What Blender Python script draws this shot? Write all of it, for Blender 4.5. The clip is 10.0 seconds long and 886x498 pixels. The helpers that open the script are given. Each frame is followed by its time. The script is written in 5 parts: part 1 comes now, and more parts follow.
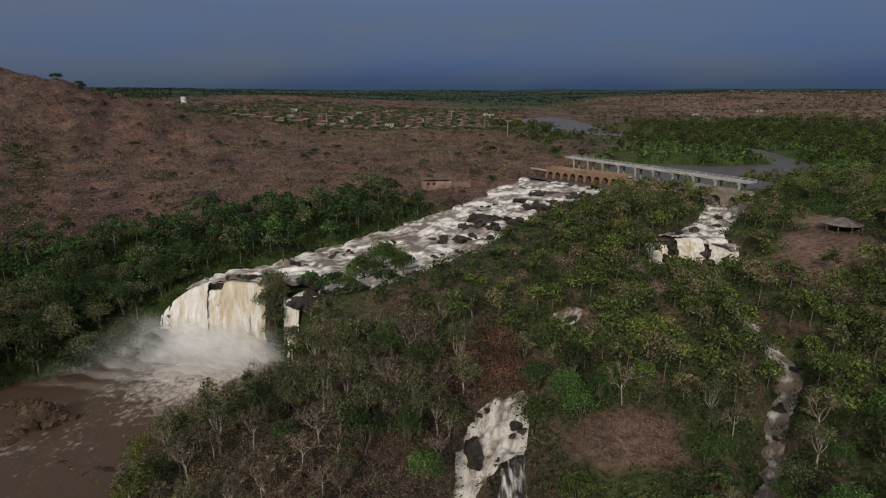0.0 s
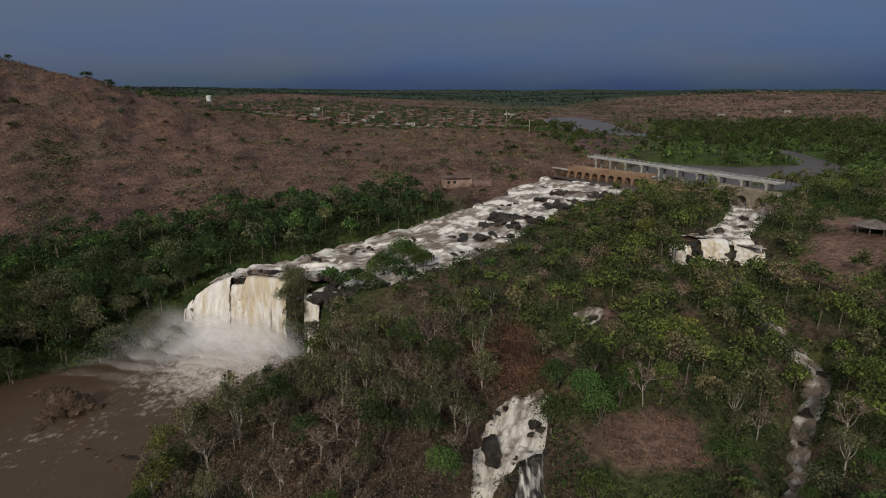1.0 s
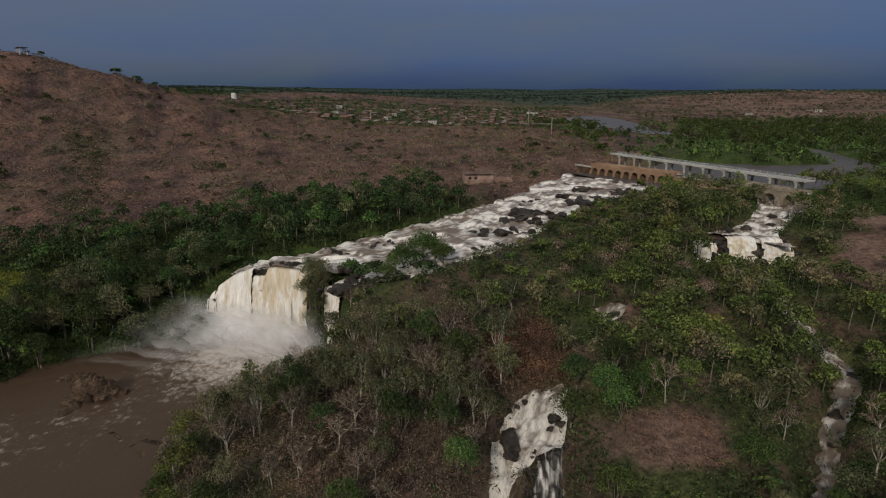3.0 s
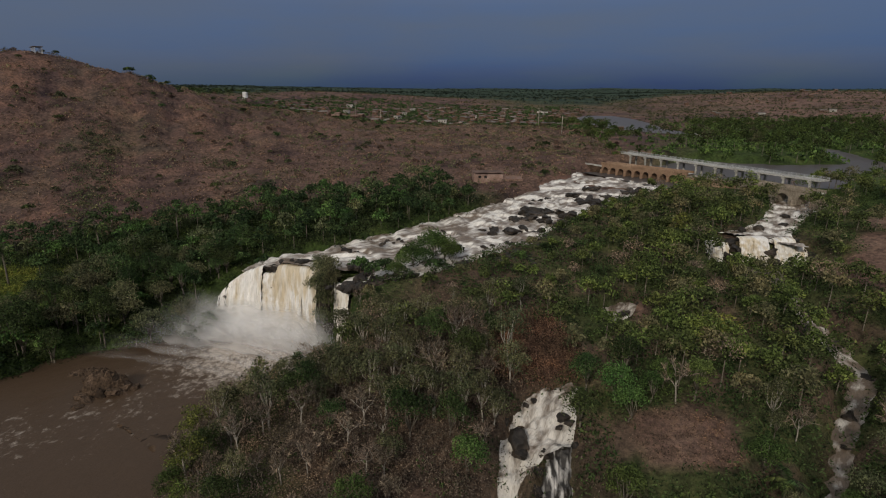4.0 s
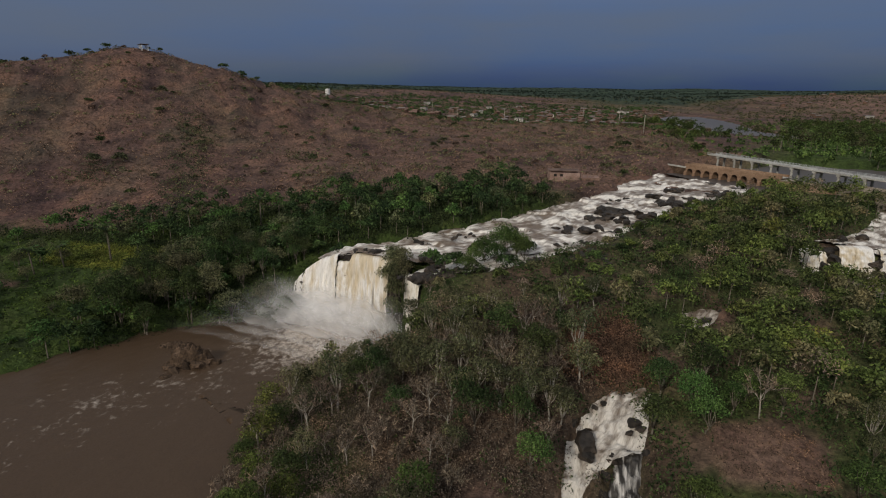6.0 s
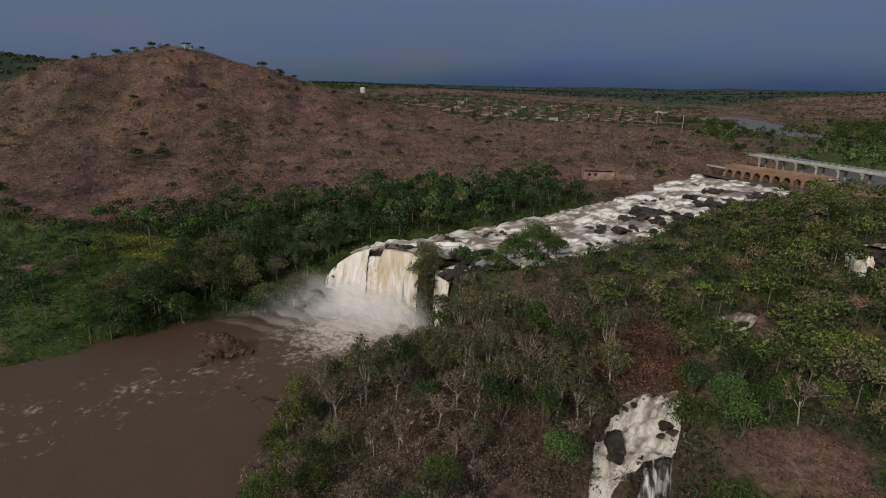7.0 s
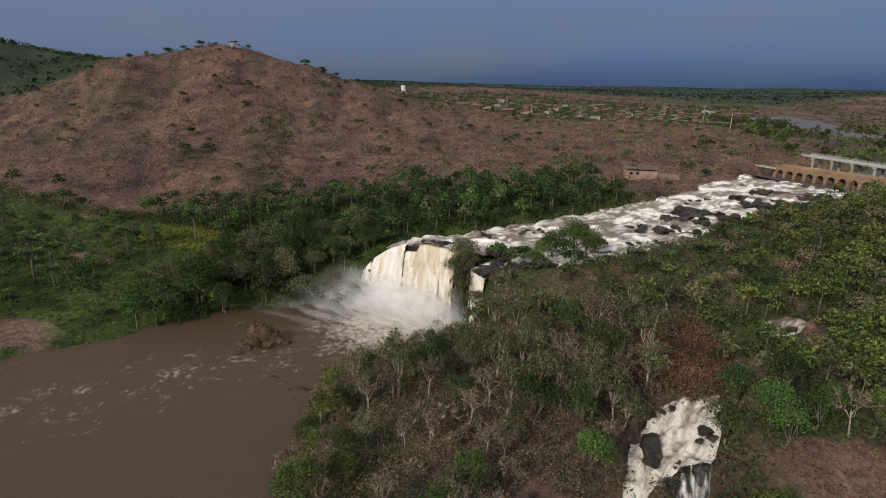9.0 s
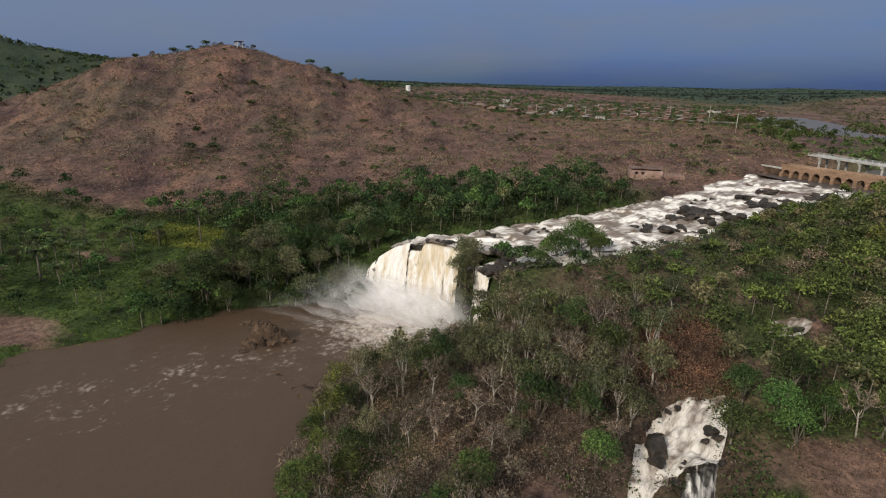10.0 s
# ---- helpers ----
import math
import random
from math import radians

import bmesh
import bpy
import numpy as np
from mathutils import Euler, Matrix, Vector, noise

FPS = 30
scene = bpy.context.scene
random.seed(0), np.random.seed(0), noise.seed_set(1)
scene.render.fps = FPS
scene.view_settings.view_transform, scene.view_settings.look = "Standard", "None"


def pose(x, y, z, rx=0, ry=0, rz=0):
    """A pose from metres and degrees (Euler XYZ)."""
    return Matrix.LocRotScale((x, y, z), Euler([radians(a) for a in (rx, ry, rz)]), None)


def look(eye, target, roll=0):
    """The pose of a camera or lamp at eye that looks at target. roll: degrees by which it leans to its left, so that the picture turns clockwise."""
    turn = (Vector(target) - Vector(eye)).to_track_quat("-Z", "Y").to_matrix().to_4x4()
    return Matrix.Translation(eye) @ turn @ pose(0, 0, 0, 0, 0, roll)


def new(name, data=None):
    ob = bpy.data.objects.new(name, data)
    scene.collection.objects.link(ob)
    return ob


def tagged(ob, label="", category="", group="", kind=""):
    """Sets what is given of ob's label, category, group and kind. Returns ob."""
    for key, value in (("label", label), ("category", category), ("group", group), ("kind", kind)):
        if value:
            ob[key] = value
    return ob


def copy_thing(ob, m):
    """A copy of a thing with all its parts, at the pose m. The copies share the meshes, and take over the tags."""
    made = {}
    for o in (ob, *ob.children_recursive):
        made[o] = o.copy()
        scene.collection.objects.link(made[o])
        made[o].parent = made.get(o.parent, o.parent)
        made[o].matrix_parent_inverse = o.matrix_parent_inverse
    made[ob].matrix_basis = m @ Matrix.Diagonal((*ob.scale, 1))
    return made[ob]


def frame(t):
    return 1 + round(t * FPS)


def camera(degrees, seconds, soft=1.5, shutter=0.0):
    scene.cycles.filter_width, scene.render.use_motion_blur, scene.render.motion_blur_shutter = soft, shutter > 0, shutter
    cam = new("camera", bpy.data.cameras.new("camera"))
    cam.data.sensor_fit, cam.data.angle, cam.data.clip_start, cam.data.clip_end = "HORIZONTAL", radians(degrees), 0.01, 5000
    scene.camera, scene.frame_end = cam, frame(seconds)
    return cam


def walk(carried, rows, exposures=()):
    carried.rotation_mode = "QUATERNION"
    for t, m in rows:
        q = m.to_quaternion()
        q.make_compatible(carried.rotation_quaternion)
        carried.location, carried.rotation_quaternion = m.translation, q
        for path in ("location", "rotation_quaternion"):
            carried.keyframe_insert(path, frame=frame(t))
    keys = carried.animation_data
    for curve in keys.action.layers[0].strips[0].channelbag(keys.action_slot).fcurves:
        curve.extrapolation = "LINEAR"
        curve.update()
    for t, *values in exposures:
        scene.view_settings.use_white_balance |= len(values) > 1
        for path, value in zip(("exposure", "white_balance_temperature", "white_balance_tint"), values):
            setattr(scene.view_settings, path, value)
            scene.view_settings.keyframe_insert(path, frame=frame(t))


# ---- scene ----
cam = camera(77.3, 10.0, soft=1.1)
# seconds, eye x y z, yaw, pitch, roll
PATH = (
    (0.0, 0.01, 0.02, 55.05, 0.0, -15.94, -0.16),
    (0.5, -0.12, -0.05, 54.92, 0.68, -15.95, -0.13),
    (1.0, -0.08, 0.03, 54.53, 2.1, -15.95, -0.04),
    (1.5, -0.11, 0.02, 54.23, 2.78, -15.98, -0.02),
    (2.0, -0.12, 0.03, 53.86, 3.34, -15.98, 0.03),
    (2.5, -0.11, 0.09, 53.51, 3.79, -15.99, 0.05),
    (4.0, -0.16, 0.14, 52.91, 5.26, -16.06, 0.1),
    (4.5, -0.06, 0.11, 52.83, 5.74, -16.09, 0.08),
    (5.0, -0.34, 0.07, 52.48, 6.89, -16.1, 0.17),
    (5.5, -0.57, 0.14, 52.16, 9.69, -16.14, 0.37),
    (6.0, -0.51, 0.2, 51.83, 12.78, -16.19, 0.54),
    (7.5, -0.31, 0.07, 51.01, 17.24, -16.33, 0.75),
    (8.0, -0.31, 0.17, 50.79, 18.51, -16.39, 0.79),
    (8.5, -0.18, 0.3, 50.64, 19.61, -16.4, 0.79),
    (9.0, -0.14, 0.33, 50.53, 20.16, -16.43, 0.79),
    (9.5, -0.15, 0.38, 50.4, 20.47, -16.43, 0.79),
    (10.0, -0.19, 0.41, 50.26, 20.62, -16.41, 0.77),
)


def aim(x, y, z, yaw, pitch, roll):
    a, b = radians(yaw), radians(pitch)
    ahead = Vector((-math.sin(a) * math.cos(b), math.cos(a) * math.cos(b), math.sin(b)))
    return look((x, y, z), Vector((x, y, z)) + ahead, roll)


walk(cam, [(t, aim(*r)) for t, *r in PATH], ((0.0, 0.13), (2.5, 0.03), (4.5, -0.02), (6.0, 0.06), (8.0, 0.32), (10.0, 0.76)))

# ---- world, sun ----
SUN_EL, SUN_AZ = 30.0, 200.0        # degrees above the horizon; clockwise from +y
world = bpy.data.worlds.new("world")
scene.world = world
world.use_nodes = True
wn, wl = world.node_tree.nodes, world.node_tree.links
wn.clear()
w_out, w_bg = wn.new("ShaderNodeOutputWorld"), wn.new("ShaderNodeBackground")
sky = wn.new("ShaderNodeTexSky")
sky.sky_type, sky.sun_disc = "NISHITA", False
sky.sun_elevation, sky.sun_rotation = radians(SUN_EL), radians(SUN_AZ)
sky.air_density, sky.dust_density = 1.0, 2.0
w_bg.inputs["Strength"].default_value = 0.1
# a deck of rain cloud that covers the whole sky, darkest blue low down
w_tc, w_sep = wn.new("ShaderNodeTexCoord"), wn.new("ShaderNodeSeparateXYZ")
w_ramp, w_noise, w_map = wn.new("ShaderNodeValToRGB"), wn.new("ShaderNodeTexNoise"), wn.new("ShaderNodeMapping")
w_mix, w_mul = wn.new("ShaderNodeMixRGB"), wn.new("ShaderNodeMixRGB")
w_map.inputs["Scale"].default_value = (1.2, 1.2, 7.0)
w_noise.inputs["Scale"].default_value, w_noise.inputs["Detail"].default_value = 2.2, 6.0
w_mul.blend_type, w_mul.inputs["Fac"].default_value = "OVERLAY", 0.85
w_mix.inputs["Fac"].default_value = 0.93
w_stops = ((0.0, (0.26, 0.50, 1.12)), (0.012, (0.29, 0.55, 1.24)), (0.05, (0.50, 0.81, 1.66)), (0.13, (0.70, 1.02, 1.9)), (0.35, (2.3, 2.5, 2.9)), (1.0, (7.5, 7.6, 7.9)))
w_els = w_ramp.color_ramp.elements
while len(w_els) < len(w_stops):
    w_els.new(0.5)
for e, (pos, col) in zip(w_els, w_stops):
    e.position = pos
for e, (pos, col) in zip(w_els, w_stops):
    e.position, e.color = pos, (*col, 1)
wl.new(w_tc.outputs["Generated"], w_sep.inputs[0])
wl.new(w_sep.outputs["Z"], w_ramp.inputs[0])
wl.new(w_tc.outputs["Generated"], w_map.inputs[0])
wl.new(w_map.outputs[0], w_noise.inputs["Vector"])
wl.new(w_ramp.outputs[0], w_mul.inputs[1])
wl.new(w_noise.outputs[0], w_mul.inputs[2])
wl.new(sky.outputs[0], w_mix.inputs[1])
# the cloud thins towards the west
w_west, w_fac = wn.new("ShaderNodeMixRGB"), wn.new("ShaderNodeMapRange")
w_fac.inputs["From Min"].default_value, w_fac.inputs["From Max"].default_value = -0.25, -1.0
w_fac.inputs["To Max"].default_value = 0.55
w_west.inputs[2].default_value = (1.15, 1.38, 1.85, 1)
wl.new(w_sep.outputs["X"], w_fac.inputs["Value"])
wl.new(w_fac.outputs[0], w_west.inputs[0])
wl.new(w_mul.outputs[0], w_west.inputs[1])
wl.new(w_west.outputs[0], w_mix.inputs[2])
wl.new(w_mix.outputs[0], w_bg.inputs["Color"])
wl.new(w_bg.outputs[0], w_out.inputs["Surface"])

sun = new("sun", bpy.data.lights.new("sun", "SUN"))
sun.data.energy, sun.data.angle, sun.data.color = 1.9, radians(4.0), (1.0, 0.9, 0.76)
a, b = radians(SUN_AZ), radians(SUN_EL)
sun.matrix_world = look((0, 0, 0), (-math.sin(a) * math.cos(b), -math.cos(a) * math.cos(b), -math.sin(b)))

# ---- materials ----
def material(name, rough=0.9, spec=0.2):
    m = bpy.data.materials.new(name)
    m.use_nodes = True
    n, l = m.node_tree.nodes, m.node_tree.links
    bsdf = n["Principled BSDF"]
    bsdf.inputs["Roughness"].default_value = rough
    bsdf.inputs["Specular IOR Level"].default_value = spec
    return m, n, l, bsdf


def noise_node(n, l, scale, detail=5.0, stretch=(1, 1, 1), coord="Object", rough=0.55):
    tc, mp, tx = n.new("ShaderNodeTexCoord"), n.new("ShaderNodeMapping"), n.new("ShaderNodeTexNoise")
    mp.inputs["Scale"].default_value = stretch
    tx.inputs["Scale"].default_value, tx.inputs["Detail"].default_value, tx.inputs["Roughness"].default_value = scale, detail, rough
    l.new(tc.outputs[coord], mp.inputs[0])
    l.new(mp.outputs[0], tx.inputs["Vector"])
    return tx.outputs["Fac"]


def ramp_node(n, l, fac, stops):
    r = n.new("ShaderNodeValToRGB")
    els = r.color_ramp.elements
    while len(els) < len(stops):
        els.new(0.5)
    for e, (pos, col) in zip(els, stops):
        e.position = pos
    for e, (pos, col) in zip(els, stops):
        e.position, e.color = pos, (*col, 1)
    l.new(fac, r.inputs[0])
    return r.outputs[0]


def mix_node(n, l, fac, c1, c2, mode="MIX"):
    x = n.new("ShaderNodeMixRGB")
    x.blend_type = mode
    for sock, v in zip(x.inputs, (fac, c1, c2)):
        if isinstance(v, (int, float)):
            sock.default_value = v
        elif isinstance(v, tuple):
            sock.default_value = (*v, 1)
        else:
            l.new(v, sock)
    return x.outputs[0]


def bump_node(n, l, bsdf, height, strength, distance):
    b = n.new("ShaderNodeBump")
    b.inputs["Strength"].default_value, b.inputs["Distance"].default_value = strength, distance
    l.new(height, b.inputs["Height"])
    l.new(b.outputs[0], bsdf.inputs["Normal"])


def two_scale(name, dark, mid, light, coarse, fine, rough=0.9, bump=0.3, dist=0.1, stretch=(1, 1, 1), spec=0.2, vary=0.0):
    """A surface with stains at a coarse scale and grain at a fine one."""
    m, n, l, bsdf = material(name, rough, spec)
    big = noise_node(n, l, coarse, 4, stretch)
    small = noise_node(n, l, fine, 6, stretch)
    col = ramp_node(n, l, big, ((0.3, dark), (0.5, mid), (0.7, light)))
    grain = ramp_node(n, l, small, ((0.3, (0.45, 0.45, 0.45)), (0.7, (1.25, 1.25, 1.25))))
    col = mix_node(n, l, 1.0, col, grain, "MULTIPLY")
    if vary:
        oi, hs = n.new("ShaderNodeObjectInfo"), n.new("ShaderNodeMapRange")
        hs.inputs["To Min"].default_value, hs.inputs["To Max"].default_value = 1 - vary, 1 + vary
        l.new(oi.outputs["Random"], hs.inputs["Value"])
        hsv = n.new("ShaderNodeHueSaturation")
        l.new(hs.outputs[0], hsv.inputs["Value"])
        l.new(col, hsv.inputs["Color"])
        col = hsv.outputs[0]
    l.new(col, bsdf.inputs["Base Color"])
    bump_node(n, l, bsdf, small, bump, dist)
    return m


def leaf_material(name, dark, light, hue=0.03):
    """Leaves that let some light through; every plant and every leaf a little different."""
    m, n, l, bsdf = material(name, 0.75, 0.12)
    oi, geo = n.new("ShaderNodeObjectInfo"), n.new("ShaderNodeNewGeometry")
    col = ramp_node(n, l, geo.outputs["Random Per Island"], ((0.0, tuple(c * 0.6 for c in dark)), (0.45, tuple((c + d) / 2 for c, d in zip(dark, light))), (0.8, tuple(c * 1.2 for c in light)), (1.0, tuple(min(1, c * 1.55) for c in light))))
    big = noise_node(n, l, 0.7, 2)
    col = mix_node(n, l, 0.6, col, ramp_node(n, l, big, ((0.35, (0.5, 0.5, 0.5)), (0.65, (1.3, 1.3, 1.2)))), "MULTIPLY")
    wide = noise_node(n, l, 0.16, 3)
    col = mix_node(n, l, 0.75, col, ramp_node(n, l, wide, ((0.36, (0.55, 0.62, 0.6)), (0.5, (1.0, 1.0, 1.0)), (0.64, (1.45, 1.3, 1.1)))), "MULTIPLY")
    hsv, mh, mv = n.new("ShaderNodeHueSaturation"), n.new("ShaderNodeMapRange"), n.new("ShaderNodeMapRange")
    mh.inputs["To Min"].default_value, mh.inputs["To Max"].default_value = 0.5 - hue, 0.5 + hue
    mv.inputs["To Min"].default_value, mv.inputs["To Max"].default_value = 0.65, 1.35
    wn2 = n.new("ShaderNodeTexWhiteNoise")
    wn2.noise_dimensions = "1D"
    l.new(oi.outputs["Random"], mh.inputs["Value"])
    l.new(oi.outputs["Random"], wn2.inputs["W"])
    l.new(wn2.outputs["Value"], mv.inputs["Value"])
    l.new(mh.outputs[0], hsv.inputs["Hue"])
    l.new(mv.outputs[0], hsv.inputs["Value"])
    l.new(col, hsv.inputs["Color"])
    l.new(hsv.outputs[0], bsdf.inputs["Base Color"])
    tr, mx, out = n.new("ShaderNodeBsdfTranslucent"), n.new("ShaderNodeMixShader"), n["Material Output"]
    mx.inputs[0].default_value = 0.25
    l.new(hsv.outputs[0], tr.inputs["Color"])
    l.new(bsdf.outputs[0], mx.inputs[1])
    l.new(tr.outputs[0], mx.inputs[2])
    l.new(mx.outputs[0], out.inputs["Surface"])
    return m


M_LEAF = [leaf_material("leaf_deep_green", (0.019, 0.032, 0.012), (0.072, 0.102, 0.036)),
          leaf_material("leaf_bright_green", (0.030, 0.054, 0.016), (0.098, 0.150, 0.045)),
          leaf_material("leaf_olive", (0.050, 0.056, 0.029), (0.140, 0.144, 0.076)),
          leaf_material("leaf_yellow_green", (0.042, 0.058, 0.014), (0.128, 0.152, 0.042))]
M_DRY = leaf_material("dry_twigs", (0.076, 0.058, 0.046), (0.235, 0.184, 0.143), 0.01)
M_SCRUB = leaf_material("dry_scrub", (0.050, 0.032, 0.024), (0.185, 0.122, 0.090), 0.015)
M_REDBUSH = leaf_material("red_brown_brush", (0.075, 0.043, 0.030), (0.215, 0.130, 0.092), 0.01)
# distant leaves: the blue-green tone is distance haze put into the colour
M_HAZYLEAF = leaf_material("far_leaves_haze_tint", (0.014, 0.024, 0.020), (0.032, 0.046, 0.034), 0.02)
M_BARK = two_scale("bark", (0.10, 0.085, 0.065), (0.19, 0.165, 0.13), (0.30, 0.27, 0.22), 0.6, 6.0, 0.9, 0.5, 0.03)
M_PALEBARK = two_scale("pale_bark", (0.25, 0.225, 0.19), (0.39, 0.355, 0.30), (0.52, 0.48, 0.42), 0.6, 6.0, 0.9, 0.5, 0.03)
M_ROCK = two_scale("wet_rock", (0.014, 0.012, 0.010), (0.036, 0.029, 0.023), (0.085, 0.064, 0.048), 0.35, 2.5, 0.6, 1.0, 0.3, spec=0.3)
M_BROWNROCK = two_scale("brown_rock", (0.035, 0.023, 0.015), (0.085, 0.056, 0.036), (0.15, 0.10, 0.068), 0.3, 2.4, 0.9, 1.0, 0.4)
M_STONE = two_scale("ochre_masonry", (0.17, 0.105, 0.066), (0.29, 0.190, 0.125), (0.40, 0.28, 0.19), 0.15, 3.0, 0.9, 0.6, 0.08)
M_PALESTONE = two_scale("pale_masonry", (0.17, 0.14, 0.108), (0.27, 0.23, 0.18), (0.38, 0.33, 0.265), 0.2, 3.0, 0.9, 0.5, 0.06)
M_CONCRETE = two_scale("weathered_concrete", (0.30, 0.29, 0.26), (0.44, 0.43, 0.39), (0.55, 0.54, 0.5), 0.2, 3.0, 0.85, 0.3, 0.03)
M_PALEMETAL = two_scale("pale_painted_metal", (0.32, 0.335, 0.335), (0.42, 0.435, 0.435), (0.52, 0.535, 0.535), 0.3, 4.0, 0.5, 0.1, 0.01, spec=0.5)
M_CLAY = two_scale("clay_brick", (0.10, 0.060, 0.042), (0.165, 0.100, 0.070), (0.24, 0.155, 0.11), 0.4, 5.0, 0.95, 0.5, 0.03, vary=0.25)
M_PINKBRICK = two_scale("faded_brick", (0.20, 0.13, 0.105), (0.31, 0.205, 0.165), (0.42, 0.30, 0.25), 0.4, 5.0, 0.9, 0.4, 0.03)
M_PLASTER = two_scale("pale_plaster", (0.42, 0.40, 0.36), (0.58, 0.55, 0.50), (0.7, 0.67, 0.62), 0.4, 5.0, 0.9, 0.2, 0.02, vary=0.25)
M_TIN = two_scale("tin_roof", (0.085, 0.072, 0.062), (0.15, 0.128, 0.112), (0.25, 0.22, 0.20), 0.4, 4.0, 0.6, 0.2, 0.02, spec=0.3, vary=0.45)
M_RUST = two_scale("rusty_roof", (0.11, 0.070, 0.052), (0.18, 0.115, 0.088), (0.26, 0.175, 0.135), 0.4, 4.0, 0.8, 0.3, 0.02, vary=0.25)
M_DARK = two_scale("dark_opening", (0.012, 0.011, 0.010), (0.02, 0.018, 0.016), (0.03, 0.027, 0.024), 0.6, 4.0, 0.8, 0.1, 0.01)
M_WHITE = two_scale("white_paint", (0.66, 0.66, 0.63), (0.76, 0.76, 0.74), (0.82, 0.82, 0.8), 0.4, 4.0, 0.6, 0.1, 0.01)
M_THATCH = two_scale("dark_thatch", (0.09, 0.075, 0.066), (0.16, 0.135, 0.12), (0.23, 0.2, 0.18), 0.5, 6.0, 0.95, 0.7, 0.06)
M_GRASSCLUMP = leaf_material("bank_grass", (0.044, 0.076, 0.016), (0.135, 0.195, 0.044), 0.015)
# deep green taken darker: the belt's shade is put into the leaf colour
M_SHADELEAF = leaf_material("leaf_shade_darkened", (0.014, 0.024, 0.011), (0.050, 0.072, 0.028))
M_MEADOW = leaf_material("meadow_grass", (0.070, 0.080, 0.018), (0.150, 0.165, 0.040), 0.01)
M_GULLY = leaf_material("gully_leaves", (0.030, 0.036, 0.022), (0.088, 0.094, 0.052), 0.015)


def ground_material():
    """Dry red-brown earth and grass on the hills, green where the plan says it is lush, bare soil in a few places."""
    m, n, l, bsdf = material("earth_and_grass", 0.95, 0.1)
    at = n.new("ShaderNodeAttribute")
    at.attribute_name = "cover"
    sp = n.new("ShaderNodeSeparateColor")
    l.new(at.outputs["Color"], sp.inputs[0])
    big = noise_node(n, l, 0.018, 5, (1, 1, 0.6))
    mid = noise_node(n, l, 0.10, 6)
    fine = noise_node(n, l, 0.9, 8, rough=0.7)
    dry = ramp_node(n, l, big, ((0.36, (0.092, 0.066, 0.061)), (0.46, (0.125, 0.081, 0.068)), (0.55, (0.142, 0.095, 0.074)), (0.66, (0.110, 0.088, 0.064))))
    tuft = ramp_node(n, l, mid, ((0.34, (0.50, 0.53, 0.58)), (0.48, (0.95, 0.95, 0.98)), (0.66, (1.42, 1.30, 1.20))))
    dry = mix_node(n, l, 0.95, dry, tuft, "MULTIPLY")
    # lighter and darker streaks of colour that run down the slopes
    tc, turn = n.new("ShaderNodeTexCoord"), n.new("ShaderNodeMapping")
    turn.vector_type = "TEXTURE"
    turn.inputs["Rotation"].default_value, turn.inputs["Scale"].default_value = (0, 0, radians(32)), (1.0, 7.0, 7.0)
    slope_streak = n.new("ShaderNodeTexNoise")
    slope_streak.inputs["Scale"].default_value, slope_streak.inputs["Detail"].default_value = 0.075, 6.0
    l.new(tc.outputs["Object"], turn.inputs[0])
    l.new(turn.outputs[0], slope_streak.inputs["Vector"])
    dry = mix_node(n, l, 0.9, dry, ramp_node(n, l, slope_streak.outputs["Fac"], ((0.36, (0.68, 0.65, 0.72)), (0.5, (1.0, 1.0, 1.0)), (0.64, (1.22, 1.14, 1.06)))), "MULTIPLY")
    green = ramp_node(n, l, mid, ((0.3, (0.030, 0.044, 0.016)), (0.5, (0.055, 0.085, 0.024)), (0.7, (0.100, 0.125, 0.040))))
    soil = ramp_node(n, l, mid, ((0.3, (0.125, 0.080, 0.063)), (0.5, (0.190, 0.122, 0.094)), (0.7, (0.25, 0.170, 0.128))))
    litter = ramp_node(n, l, mid, ((0.3, (0.06, 0.044, 0.032)), (0.5, (0.12, 0.085, 0.062)), (0.7, (0.17, 0.12, 0.085))))
    col = mix_node(n, l, sp.outputs["Blue"], dry, litter)
    col = mix_node(n, l, sp.outputs["Green"], col, green)
    col = mix_node(n, l, sp.outputs["Red"], col, soil)
    # woodland cover, with distance haze put in as a bluish tint
    wood = n.new("ShaderNodeAttribute")
    wood.attribute_name = "woodland"
    clump = noise_node(n, l, 0.03, 6, rough=0.7)
    hazed_canopy = ramp_node(n, l, clump, ((0.36, (0.018, 0.030, 0.022)), (0.5, (0.030, 0.050, 0.034)), (0.64, (0.055, 0.072, 0.045))))
    col = mix_node(n, l, wood.outputs["Fac"], col, hazed_canopy)
    grain = ramp_node(n, l, fine, ((0.34, (0.36, 0.36, 0.38)), (0.5, (0.95, 0.95, 0.95)), (0.66, (1.6, 1.52, 1.45))))
    col = mix_node(n, l, 0.9, col, grain, "MULTIPLY")
    l.new(col, bsdf.inputs["Base Color"])
    bump_node(n, l, bsdf, fine, 1.0, 1.3)
    return m


